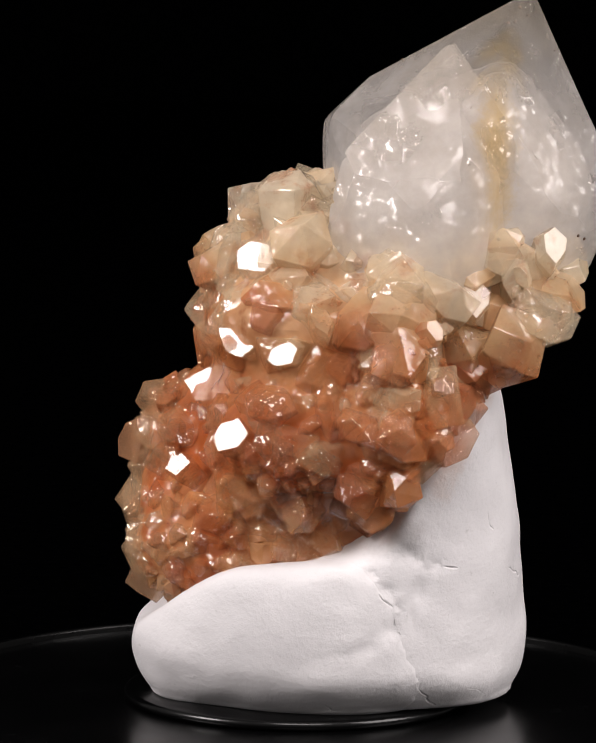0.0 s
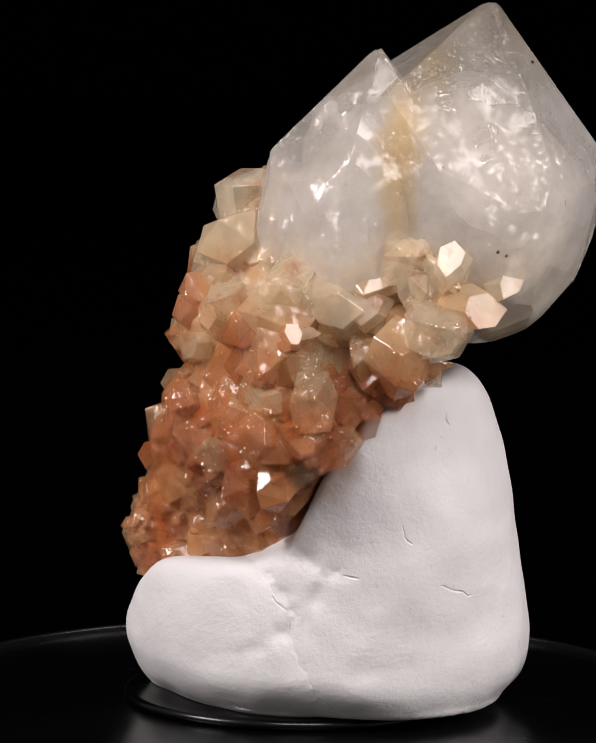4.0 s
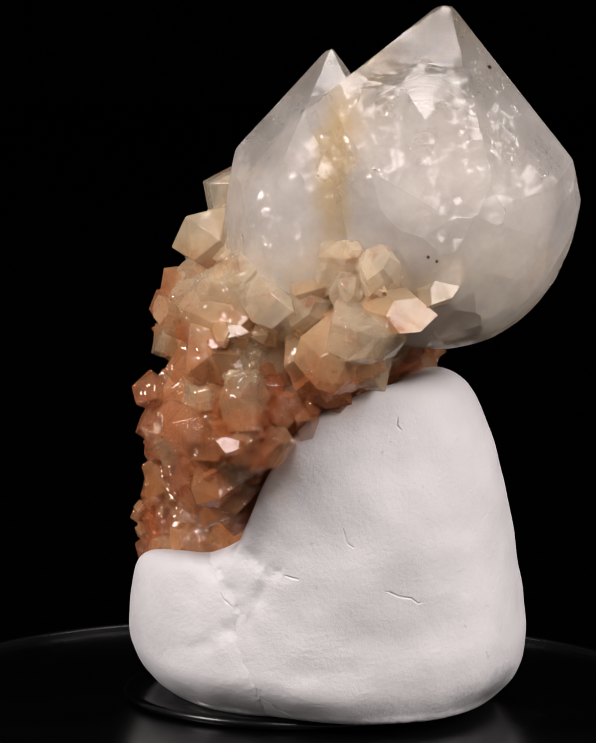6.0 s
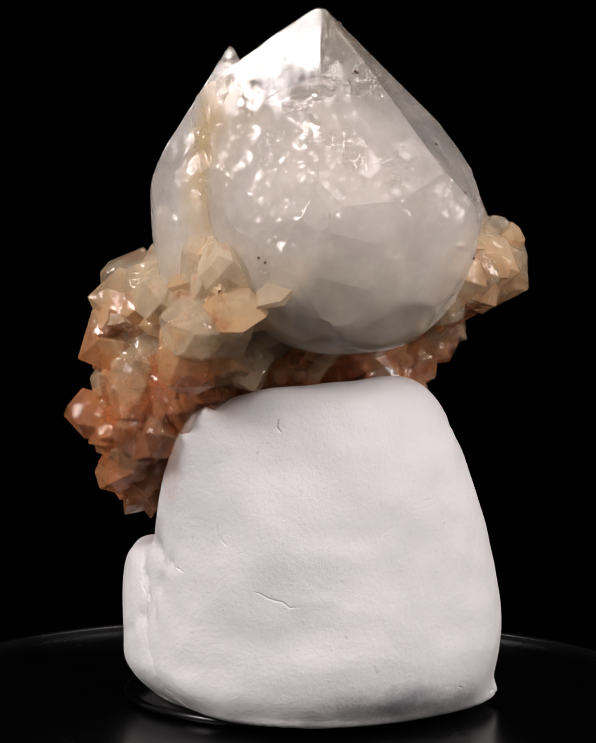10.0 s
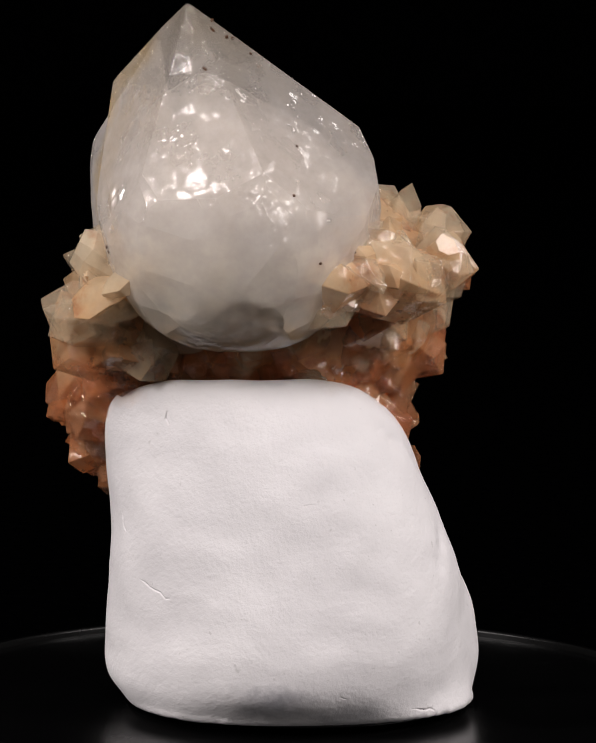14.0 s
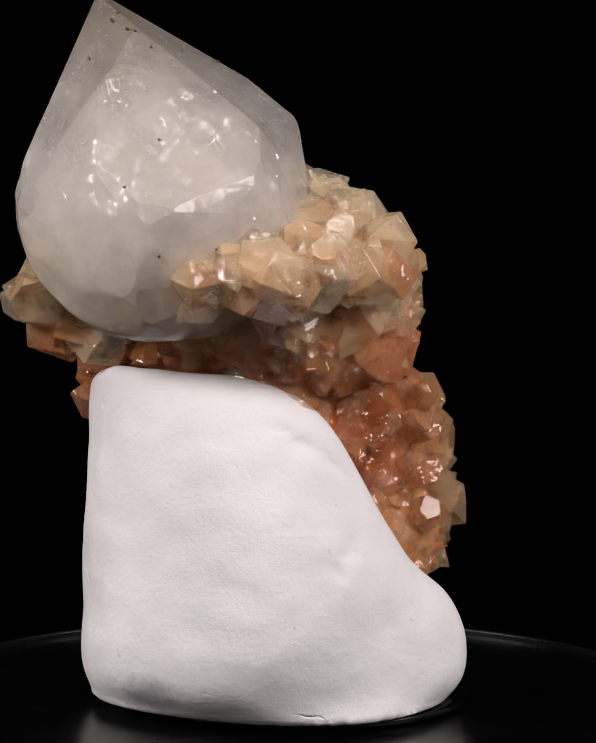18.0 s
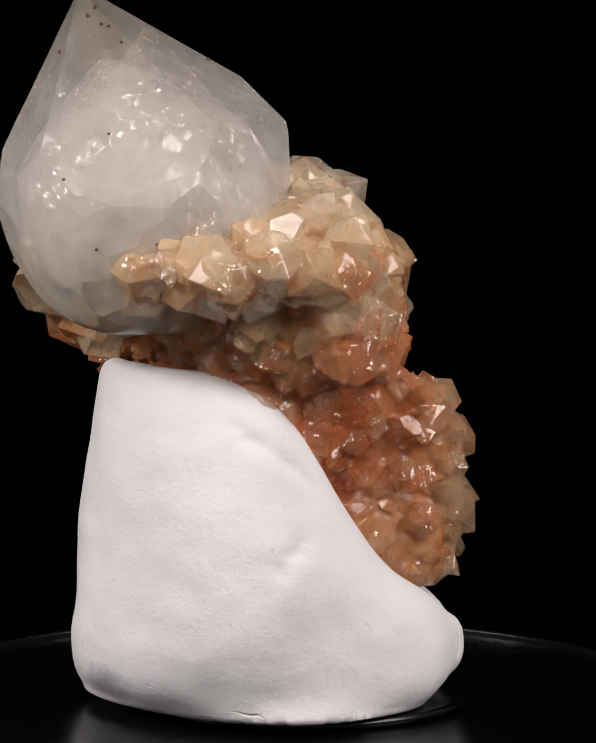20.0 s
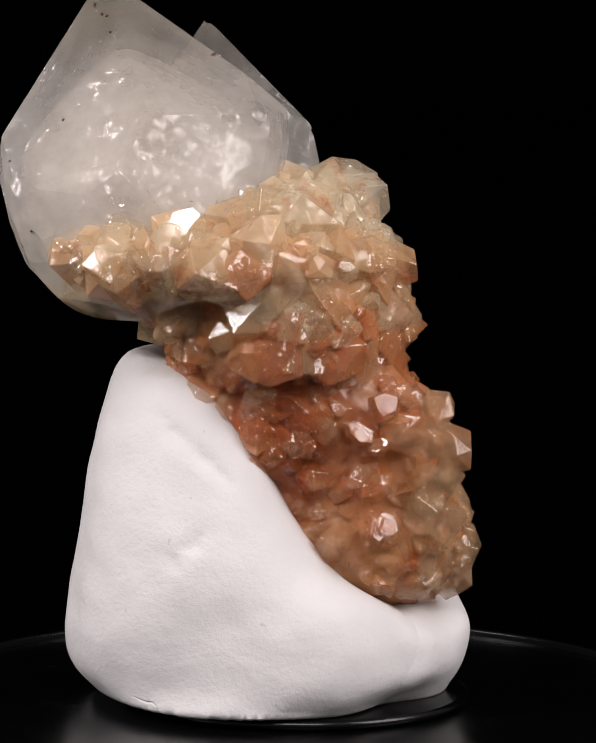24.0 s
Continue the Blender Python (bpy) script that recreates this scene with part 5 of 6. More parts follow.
crystal(21.1, -0.7, 54.3, 0.85, 0.16, -0.50, 2.6, 6.1, 68052, AMBER, 0.71)
crystal(-27.8, -2.3, 21.7, -0.84, 0.25, -0.49, 3.7, 8.6, 92758, CLEAR, 0.72)
crystal(-10.8, -21.7, 34.3, -0.14, -0.95, 0.29, 3.0, 6.8, 64071, AMBER, 0.68)
crystal(-9.3, 2.9, 87.7, -0.51, 0.22, 0.83, 5.1, 11.8, 87769, AMBER, 0.65)
crystal(18.8, -11.4, 42.1, 0.62, 0.62, -0.48, 2.8, 6.5, 34610, AMBER, 0.57)
crystal(-3.6, 4.8, 92.2, -0.12, 0.03, 0.99, 6.4, 14.8, 92096, AMBER, 0.49)
crystal(18.6, -25.4, 38.9, 0.84, 0.03, -0.54, 4.1, 9.3, 10416, AMBER, 0.63)
crystal(-3.9, 13.1, 89.1, -0.27, 0.15, 0.95, 4.8, 11.1, 90383, AMBER, 0.47)
crystal(-4.6, 16.5, 56.6, -0.32, 0.85, -0.41, 2.5, 5.7, 15823, AMBER, 0.61)
crystal(14.3, 0.3, 44.4, 0.82, 0.26, -0.51, 3.4, 7.7, 52502, AMBER, 0.58)
crystal(-2.3, 19.4, 53.1, -0.24, 0.81, 0.53, 3.1, 7.1, 60634, AMBER, 0.49)
crystal(29.2, 28.5, 83.0, 0.32, 0.46, 0.83, 4.7, 10.8, 96304, AMBER, 0.55)
crystal(-1.3, -24.5, 35.0, -0.15, -0.93, -0.32, 3.6, 8.2, 96301, AMBER, 0.46)
crystal(-16.4, 10.8, 27.3, -0.24, 0.92, 0.30, 3.5, 8.1, 91596, AMBER, 0.52)
crystal(13.5, -35.9, 55.1, -0.42, -0.91, 0.01, 4.1, 9.5, 21340, AMBER, 0.73)
crystal(-21.7, 8.7, 49.8, -0.45, 0.83, 0.33, 3.2, 7.4, 35678, AMBER, 0.46)
crystal(24.1, 32.4, 77.0, 0.21, 0.94, -0.26, 4.6, 10.7, 35304, AMBER, 0.66)
crystal(19.7, -6.2, 44.0, 0.79, 0.37, -0.49, 3.9, 9.1, 68623, AMBER, 0.67)
crystal(-18.7, 1.1, 65.7, -0.94, 0.10, 0.31, 4.8, 11.0, 36993, AMBER, 0.53)
crystal(30.1, -15.8, 56.3, 0.85, 0.40, -0.34, 4.1, 9.4, 19150, AMBER, 0.65)
crystal(24.8, -26.6, 45.8, 0.80, 0.17, -0.57, 3.4, 7.8, 38103, AMBER, 0.69)
crystal(-6.3, 14.0, 31.3, -0.00, 0.89, 0.46, 4.7, 10.8, 32494, AMBER, 0.74)
crystal(-27.1, -9.8, 20.6, -0.94, -0.25, -0.22, 3.8, 8.8, 16771, AMBER, 0.58)
crystal(14.1, -36.4, 50.2, -0.34, -0.94, -0.07, 3.8, 8.8, 98940, AMBER, 0.68)
crystal(6.5, -7.6, 91.6, 0.33, -0.07, 0.94, 5.1, 11.7, 46796, AMBER, 0.46)
crystal(-3.4, 18.8, 44.8, -0.74, 0.65, -0.17, 2.5, 5.9, 69842, AMBER, 0.45)
crystal(-9.4, -27.6, 44.3, -0.63, -0.69, -0.37, 3.2, 7.3, 9084, AMBER, 0.58)
crystal(20.2, 9.4, 57.6, 0.75, -0.04, -0.66, 2.0, 4.6, 43195, AMBER, 0.73)
crystal(24.6, -16.1, 85.9, 0.19, 0.32, 0.93, 6.3, 14.4, 37081, AMBER, 0.54)
crystal(-9.5, 15.5, 51.8, -0.57, 0.77, 0.28, 3.4, 7.8, 11391, AMBER, 0.43)
crystal(17.9, -38.7, 57.7, 0.18, -0.98, 0.13, 2.9, 6.7, 59557, AMBER, 0.50)
crystal(-27.9, 4.4, 36.7, -0.91, 0.35, 0.20, 2.6, 5.9, 96277, CLEAR, 0.62)
crystal(34.4, -14.3, 67.1, 0.13, 0.88, 0.46, 5.3, 12.3, 71299, AMBER, 0.46)
crystal(-23.6, -12.6, 29.9, -0.80, -0.53, 0.27, 3.4, 7.9, 3076, AMBER, 0.50)
crystal(13.9, -2.3, 40.1, 0.66, 0.73, -0.17, 3.0, 6.8, 97663, AMBER, 0.57)
crystal(-6.6, -24.4, 58.6, -0.64, -0.74, 0.21, 3.5, 8.1, 14518, AMBER, 0.43)
crystal(0.9, -32.1, 47.8, -0.07, -0.96, -0.27, 4.5, 10.4, 10947, AMBER, 0.66)
crystal(27.1, -5.0, 59.8, 0.46, 0.67, -0.59, 2.5, 5.8, 73872, AMBER, 0.65)
crystal(-28.6, -1.3, 33.5, -0.94, 0.26, 0.24, 4.0, 9.3, 82169, AMBER, 0.68)
crystal(-23.1, 5.9, 20.8, -0.66, 0.39, -0.64, 4.1, 9.4, 32516, AMBER, 0.55)
crystal(-26.5, 1.3, 20.5, -0.94, 0.02, -0.35, 2.7, 6.1, 62553, CLEAR, 0.42)
crystal(-27.9, -6.2, 22.3, -0.88, -0.21, -0.43, 4.8, 11.0, 96066, CLEAR, 0.76)
crystal(-2.0, -31.3, 43.5, -0.46, -0.80, -0.37, 3.5, 8.1, 4116, AMBER, 0.64)
crystal(15.2, 33.3, 77.0, 0.07, 0.99, 0.10, 6.4, 14.6, 69726, AMBER, 0.76)
crystal(-14.8, 12.1, 29.9, -0.16, 0.94, 0.30, 4.4, 10.0, 96224, AMBER, 0.70)
crystal(-4.2, -31.0, 47.7, -0.39, -0.86, 0.33, 2.7, 6.3, 78461, AMBER, 0.73)
crystal(21.4, 14.3, 68.8, 0.72, 0.52, 0.46, 5.2, 11.9, 1334, AMBER, 0.51)
crystal(13.4, -28.7, 77.3, -0.65, -0.45, 0.61, 6.5, 15.0, 61638, AMBER, 0.51)
crystal(1.8, -32.8, 53.0, -0.13, -0.80, 0.59, 2.8, 6.4, 33957, AMBER, 0.46)
crystal(-14.8, 5.9, 58.6, -0.85, 0.35, 0.39, 3.3, 7.6, 28850, AMBER, 0.66)
crystal(-14.5, 10.5, 45.4, -0.40, 0.88, 0.25, 2.4, 5.6, 14045, AMBER, 0.54)
crystal(26.0, -7.7, 55.3, 0.46, 0.47, -0.75, 1.5, 3.5, 37341, AMBER, 0.66)
crystal(-17.9, -18.1, 36.9, -0.56, -0.55, 0.62, 2.6, 6.1, 67629, AMBER, 0.58)
crystal(-23.9, -8.7, 48.3, -0.33, -0.73, 0.59, 2.6, 5.9, 45050, AMBER, 0.64)
crystal(3.5, 33.0, 76.3, 0.05, 1.00, 0.07, 6.2, 14.2, 37170, AMBER, 0.47)
crystal(9.2, -28.7, 68.4, -0.10, -0.64, 0.76, 5.7, 13.2, 13582, AMBER, 0.56)
crystal(13.5, -11.9, 34.2, 0.75, 0.47, -0.47, 2.8, 6.3, 82442, AMBER, 0.49)
crystal(26.6, -25.5, 59.9, 0.78, -0.55, 0.31, 4.2, 9.8, 99677, AMBER, 0.74)
crystal(2.0, 19.8, 50.3, 0.04, 0.90, 0.42, 4.2, 9.6, 86147, AMBER, 0.67)
crystal(14.7, 19.2, 58.8, 0.35, 0.94, 0.06, 3.0, 6.9, 8387, AMBER, 0.56)
crystal(-1.5, 13.9, 38.7, -0.06, 0.88, -0.48, 4.2, 9.6, 7280, AMBER, 0.72)
crystal(-27.5, -2.7, 41.8, -0.86, -0.23, 0.45, 4.1, 9.4, 49584, CLEAR, 0.74)
crystal(-9.8, 12.9, 31.3, -0.15, 0.88, 0.45, 4.3, 10.0, 80164, AMBER, 0.75)
crystal(-3.5, 18.0, 49.0, -0.31, 0.95, 0.11, 3.9, 9.0, 20283, AMBER, 0.75)
crystal(-5.1, -9.8, 86.9, -0.47, -0.27, 0.84, 5.1, 11.7, 60030, AMBER, 0.57)
crystal(7.9, 16.5, 89.1, 0.23, 0.29, 0.93, 5.6, 12.9, 61011, AMBER, 0.42)
crystal(-29.1, -0.2, 44.3, -0.94, 0.23, 0.24, 4.3, 9.9, 6767, CLEAR, 0.57)
crystal(-15.1, -20.3, 44.9, -0.98, -0.21, 0.04, 4.7, 10.9, 39051, AMBER, 0.46)
crystal(-10.7, 17.0, 79.1, -0.71, 0.36, 0.61, 6.5, 14.9, 38097, AMBER, 0.57)
crystal(-0.2, 17.1, 42.9, -0.37, 0.81, -0.45, 3.2, 7.3, 75584, AMBER, 0.42)
crystal(-4.9, -29.5, 54.7, -0.47, -0.80, 0.37, 3.9, 9.0, 71510, AMBER, 0.55)
crystal(-17.9, 9.3, 41.8, -0.52, 0.81, 0.27, 4.3, 10.0, 1143, AMBER, 0.52)
crystal(23.7, -25.1, 74.4, 0.68, -0.49, 0.54, 6.1, 14.0, 14759, AMBER, 0.70)
crystal(27.5, -27.8, 51.3, 0.97, 0.13, -0.23, 2.9, 6.6, 22352, AMBER, 0.78)
crystal(-23.3, -17.4, 22.4, -0.88, -0.33, -0.36, 2.2, 5.1, 25827, AMBER, 0.76)
crystal(-2.8, 21.7, 85.4, -0.28, 0.31, 0.91, 4.6, 10.6, 20517, AMBER, 0.72)
crystal(-10.0, 15.1, 84.3, -0.53, -0.06, 0.85, 3.7, 8.5, 7950, AMBER, 0.77)
crystal(-24.7, -17.5, 29.9, -0.61, -0.75, 0.25, 3.2, 7.3, 43712, AMBER, 0.68)
crystal(23.5, -31.8, 59.9, 0.77, -0.63, 0.12, 3.2, 7.4, 69556, AMBER, 0.77)
crystal(-22.2, -5.2, 54.3, -0.63, -0.49, 0.60, 2.8, 6.4, 47783, AMBER, 0.76)
crystal(19.5, 29.5, 83.9, -0.07, 0.16, 0.98, 3.8, 8.8, 14701, AMBER, 0.76)
crystal(-20.1, -20.9, 28.6, -0.36, -0.89, 0.27, 2.5, 5.6, 1937, AMBER, 0.54)
crystal(3.5, 27.1, 66.9, -0.20, 0.96, 0.18, 3.8, 8.7, 15327, AMBER, 0.48)
crystal(-15.1, -16.0, 45.3, -0.95, -0.30, -0.04, 3.2, 7.3, 80339, AMBER, 0.81)
crystal(24.5, -12.8, 49.6, 0.71, 0.62, -0.34, 2.4, 5.5, 62068, AMBER, 0.77)
crystal(18.8, -1.7, 50.4, 0.65, 0.73, -0.23, 2.5, 5.8, 68389, AMBER, 0.64)
crystal(-11.1, 20.2, 68.3, -0.62, 0.76, 0.20, 4.4, 10.0, 30985, AMBER, 0.40)
crystal(39.2, -14.4, 76.7, 0.56, 0.81, 0.20, 3.8, 8.8, 8120, AMBER, 0.89)
crystal(3.3, -22.6, 78.0, -0.17, -0.68, 0.71, 4.4, 10.2, 37576, AMBER, 0.69)
crystal(14.9, 3.7, 47.4, 0.59, 0.42, -0.69, 2.0, 4.7, 15365, AMBER, 0.89)
crystal(-18.0, -1.4, 69.8, -0.68, -0.26, 0.68, 3.7, 8.4, 25505, AMBER, 0.43)
crystal(16.4, 5.8, 52.9, 0.86, 0.21, -0.47, 2.6, 5.9, 24000, AMBER, 0.73)
crystal(-18.1, -21.4, 23.9, -0.52, -0.69, -0.51, 2.1, 4.8, 69012, AMBER, 0.55)
crystal(-17.0, 9.4, 47.9, -0.56, 0.81, 0.17, 2.8, 6.5, 97172, AMBER, 0.61)
crystal(14.2, 27.8, 85.3, -0.12, 0.13, 0.98, 4.4, 10.2, 82926, AMBER, 0.84)
crystal(-26.7, -2.9, 49.9, -0.83, -0.52, 0.22, 2.1, 4.8, 23761, AMBER, 0.43)
crystal(26.9, -22.9, 66.5, 0.12, -0.88, 0.47, 3.6, 8.2, 35786, AMBER, 0.69)
crystal(12.1, -28.5, 72.4, -0.67, -0.40, 0.62, 4.2, 9.7, 93001, AMBER, 0.56)
crystal(-16.1, 9.1, 51.7, -0.48, 0.78, 0.41, 2.9, 6.8, 89830, AMBER, 0.83)
crystal(10.0, -21.3, 28.6, -0.02, -0.98, -0.21, 3.3, 7.6, 9044, AMBER, 0.87)
crystal(-24.3, -8.9, 40.1, -0.63, -0.69, 0.35, 2.9, 6.7, 25935, AMBER, 0.41)
crystal(-10.1, 13.5, 54.4, -0.79, 0.61, 0.05, 3.1, 7.2, 61964, AMBER, 0.84)
crystal(18.5, -36.3, 45.8, -0.17, -0.90, -0.41, 2.1, 4.8, 18023, AMBER, 0.78)
crystal(23.8, -32.5, 55.1, 0.77, -0.38, 0.52, 3.0, 6.9, 96449, AMBER, 0.55)
crystal(-15.3, 15.0, 68.4, -0.78, 0.49, 0.40, 4.5, 10.3, 88715, AMBER, 0.45)
crystal(-13.4, -17.9, 54.7, -0.73, -0.02, 0.69, 2.2, 5.0, 30849, AMBER, 0.83)
crystal(31.2, -20.6, 55.2, 0.93, 0.22, -0.29, 2.6, 6.1, 91607, AMBER, 0.64)
crystal(28.9, 30.0, 77.6, 0.71, 0.63, 0.33, 4.9, 11.3, 73326, AMBER, 0.62)
crystal(25.5, -8.6, 70.5, 1.00, 0.04, 0.03, 4.7, 10.7, 60241, AMBER, 0.65)
crystal(-10.3, 22.7, 78.1, -0.91, 0.35, 0.20, 4.2, 9.7, 76901, AMBER, 0.52)
crystal(4.6, -27.4, 71.2, -0.08, -0.55, 0.83, 4.9, 11.3, 66750, AMBER, 0.77)
crystal(-21.7, -14.4, 37.0, -0.47, -0.49, 0.74, 3.0, 6.9, 68980, AMBER, 0.72)
crystal(25.4, -3.7, 65.9, 0.86, 0.03, 0.50, 3.5, 8.0, 50761, AMBER, 0.44)
crystal(18.6, 3.6, 54.4, 0.83, 0.43, -0.35, 2.7, 6.3, 17077, AMBER, 0.71)
crystal(-21.0, 7.8, 46.7, -0.21, 0.98, -0.03, 3.0, 7.0, 90681, AMBER, 0.43)
crystal(8.7, -30.2, 60.3, -0.53, -0.83, 0.18, 3.3, 7.5, 44890, AMBER, 0.49)
crystal(19.3, -37.2, 53.8, 0.31, -0.95, 0.00, 2.1, 4.9, 8648, AMBER, 0.58)
crystal(-16.5, -13.7, 49.0, -0.88, -0.47, 0.09, 3.3, 7.6, 22600, AMBER, 0.56)
crystal(-20.6, 8.5, 38.2, -0.09, 0.95, 0.31, 3.0, 6.8, 15896, AMBER, 0.57)
crystal(-23.5, 8.9, 27.4, -0.64, 0.76, 0.12, 2.8, 6.4, 65527, AMBER, 0.58)
crystal(-25.5, 6.0, 40.5, -0.59, 0.79, 0.18, 2.2, 5.0, 75474, CLEAR, 0.87)
crystal(-17.9, 4.1, 57.3, -0.29, 0.63, 0.72, 2.1, 4.9, 4037, AMBER, 0.42)
crystal(32.3, -22.9, 80.6, 0.05, -0.92, 0.40, 4.7, 10.8, 19970, AMBER, 0.45)
crystal(-6.3, 13.6, 41.7, -0.23, 0.94, -0.23, 3.0, 6.9, 92867, AMBER, 0.89)
crystal(4.4, -22.0, 27.3, 0.02, -1.00, 0.02, 3.1, 7.2, 31208, AMBER, 0.87)
crystal(-29.1, -10.3, 31.5, -0.77, -0.26, 0.58, 2.8, 6.5, 95177, CLEAR, 0.84)
crystal(-16.2, 11.5, 23.7, 0.01, 0.99, 0.12, 2.4, 5.4, 95824, AMBER, 0.88)
crystal(-15.9, 9.7, 38.2, -0.14, 0.91, 0.39, 2.0, 4.6, 4131, AMBER, 0.61)
crystal(-27.1, -14.8, 27.3, -0.85, -0.51, -0.14, 2.4, 5.5, 39681, AMBER, 0.48)
crystal(21.5, -30.1, 73.9, 0.39, -0.29, 0.88, 4.7, 10.7, 34215, AMBER, 0.45)
crystal(2.4, 7.4, 92.1, 0.30, 0.01, 0.96, 4.3, 9.8, 19987, AMBER, 0.81)
crystal(7.1, 19.9, 57.1, 0.21, 0.96, -0.17, 3.1, 7.2, 25041, AMBER, 0.59)
crystal(36.1, -19.4, 62.2, 0.97, 0.11, -0.21, 3.4, 7.9, 77195, AMBER, 0.65)
crystal(-26.7, -13.9, 32.7, -0.79, -0.09, 0.60, 3.0, 7.0, 95942, CLEAR, 0.68)
crystal(14.8, -32.3, 72.4, -0.31, -0.72, 0.62, 5.0, 11.4, 60435, AMBER, 0.73)
crystal(9.2, -16.7, 86.9, 0.41, -0.22, 0.89, 4.2, 9.6, 45171, AMBER, 0.53)
crystal(-9.9, -23.6, 31.2, 0.36, -0.92, 0.12, 2.9, 6.6, 58337, AMBER, 0.57)
crystal(-6.2, -23.7, 28.6, -0.10, -0.95, 0.28, 2.5, 5.8, 44879, AMBER, 0.44)
crystal(24.3, -33.0, 46.7, 0.86, -0.38, -0.35, 2.4, 5.5, 16735, AMBER, 0.85)
crystal(-21.7, -19.7, 31.6, -0.28, -0.82, 0.50, 2.7, 6.2, 62239, AMBER, 0.65)
crystal(9.3, -22.5, 80.4, -0.25, -0.60, 0.76, 4.6, 10.6, 89829, AMBER, 0.61)
crystal(-1.6, 18.2, 56.9, -0.07, 0.97, -0.25, 2.7, 6.2, 17064, AMBER, 0.52)
crystal(-12.2, 11.9, 49.1, -0.33, 0.92, 0.19, 3.1, 7.2, 34582, AMBER, 0.51)
crystal(-29.9, -8.6, 27.4, -0.95, -0.17, 0.26, 2.5, 5.7, 98161, AMBER, 0.77)
crystal(15.8, -13.1, 36.7, 0.62, 0.42, -0.67, 2.0, 4.6, 73318, AMBER, 0.53)
crystal(-26.7, -13.0, 21.7, -0.73, -0.12, -0.67, 2.3, 5.3, 35023, AMBER, 0.56)
crystal(25.2, -21.4, 84.7, -0.11, -0.60, 0.79, 3.7, 8.5, 84189, AMBER, 0.69)
crystal(20.2, 34.6, 79.0, -0.03, 0.82, 0.57, 4.8, 11.2, 31770, AMBER, 0.48)
crystal(26.1, -12.6, 68.3, 0.81, 0.32, 0.48, 4.2, 9.7, 37390, AMBER, 0.89)
crystal(9.6, 22.5, 62.3, 0.41, 0.88, -0.24, 4.5, 10.5, 41126, AMBER, 0.63)
crystal(16.5, -6.4, 43.2, 0.79, 0.14, -0.60, 3.4, 7.7, 64108, AMBER, 0.84)
crystal(18.4, 7.0, 55.8, 0.98, -0.10, -0.17, 2.6, 5.9, 75740, AMBER, 0.87)
crystal(-24.8, -17.6, 26.0, -0.58, -0.78, -0.22, 2.2, 5.0, 35594, AMBER, 0.54)
crystal(-8.9, 12.4, 35.0, -0.10, 0.85, 0.52, 2.1, 4.8, 1156, AMBER, 0.76)
crystal(25.0, -2.5, 58.4, 0.73, 0.23, -0.64, 2.8, 6.4, 96069, AMBER, 0.48)
crystal(32.5, -15.2, 59.8, 0.69, 0.69, 0.21, 3.1, 7.1, 62232, AMBER, 0.60)
crystal(-14.2, -17.6, 62.9, -0.77, -0.55, -0.31, 4.7, 10.9, 33661, AMBER, 0.61)
crystal(13.9, 22.5, 70.1, 0.36, 0.87, -0.33, 4.0, 9.2, 14596, AMBER, 0.69)
crystal(-14.8, -22.1, 26.1, -0.63, -0.78, -0.02, 2.7, 6.2, 20807, AMBER, 0.81)
crystal(20.1, -8.4, 46.7, 0.79, 0.41, -0.46, 3.1, 7.2, 9183, AMBER, 0.65)
crystal(19.4, -36.7, 59.9, 0.48, -0.86, 0.17, 3.4, 7.8, 75272, AMBER, 0.73)
crystal(28.5, -11.1, 56.3, 0.83, 0.20, -0.52, 2.4, 5.6, 44541, AMBER, 0.52)
crystal(26.0, -29.8, 54.3, 0.48, -0.62, 0.63, 2.1, 4.9, 97259, AMBER, 0.65)
crystal(-6.1, -6.3, 89.9, -0.17, -0.20, 0.97, 4.6, 10.6, 67555, AMBER, 0.68)
crystal(-19.8, -10.6, 43.1, -0.53, -0.75, 0.39, 2.2, 5.1, 60115, AMBER, 0.60)
crystal(-8.2, -26.2, 53.1, -0.71, -0.45, 0.54, 2.7, 6.2, 55891, AMBER, 0.61)
crystal(16.2, -1.9, 47.0, 0.91, 0.16, -0.38, 2.2, 5.1, 46176, AMBER, 0.57)
crystal(1.1, -22.8, 33.4, -0.21, -0.93, 0.29, 2.1, 4.9, 60367, AMBER, 0.46)
crystal(2.3, -15.3, 90.4, 0.04, -0.22, 0.97, 4.7, 10.9, 76809, AMBER, 0.69)
crystal(-16.0, 10.8, 33.6, -0.26, 0.93, 0.28, 2.7, 6.1, 36637, AMBER, 0.69)
crystal(-18.7, 9.0, 19.6, -0.27, 0.63, -0.73, 2.5, 5.7, 6698, AMBER, 0.51)
crystal(-29.1, -1.2, 27.3, -0.99, -0.08, 0.06, 2.7, 6.2, 53395, CLEAR, 0.90)
crystal(-24.0, -10.7, 36.8, -0.63, -0.15, 0.76, 2.6, 6.0, 77088, AMBER, 0.57)
crystal(5.6, -33.5, 51.6, -0.03, -0.99, 0.12, 2.6, 5.9, 94883, AMBER, 0.89)
crystal(-21.5, -19.4, 25.7, -0.42, -0.85, -0.31, 2.7, 6.3, 15227, AMBER, 0.50)
crystal(-10.1, -21.0, 39.1, -0.33, -0.94, -0.05, 2.9, 6.6, 47511, AMBER, 0.67)
crystal(-2.6, -22.8, 32.3, 0.04, -1.00, 0.09, 2.7, 6.2, 60826, AMBER, 0.47)
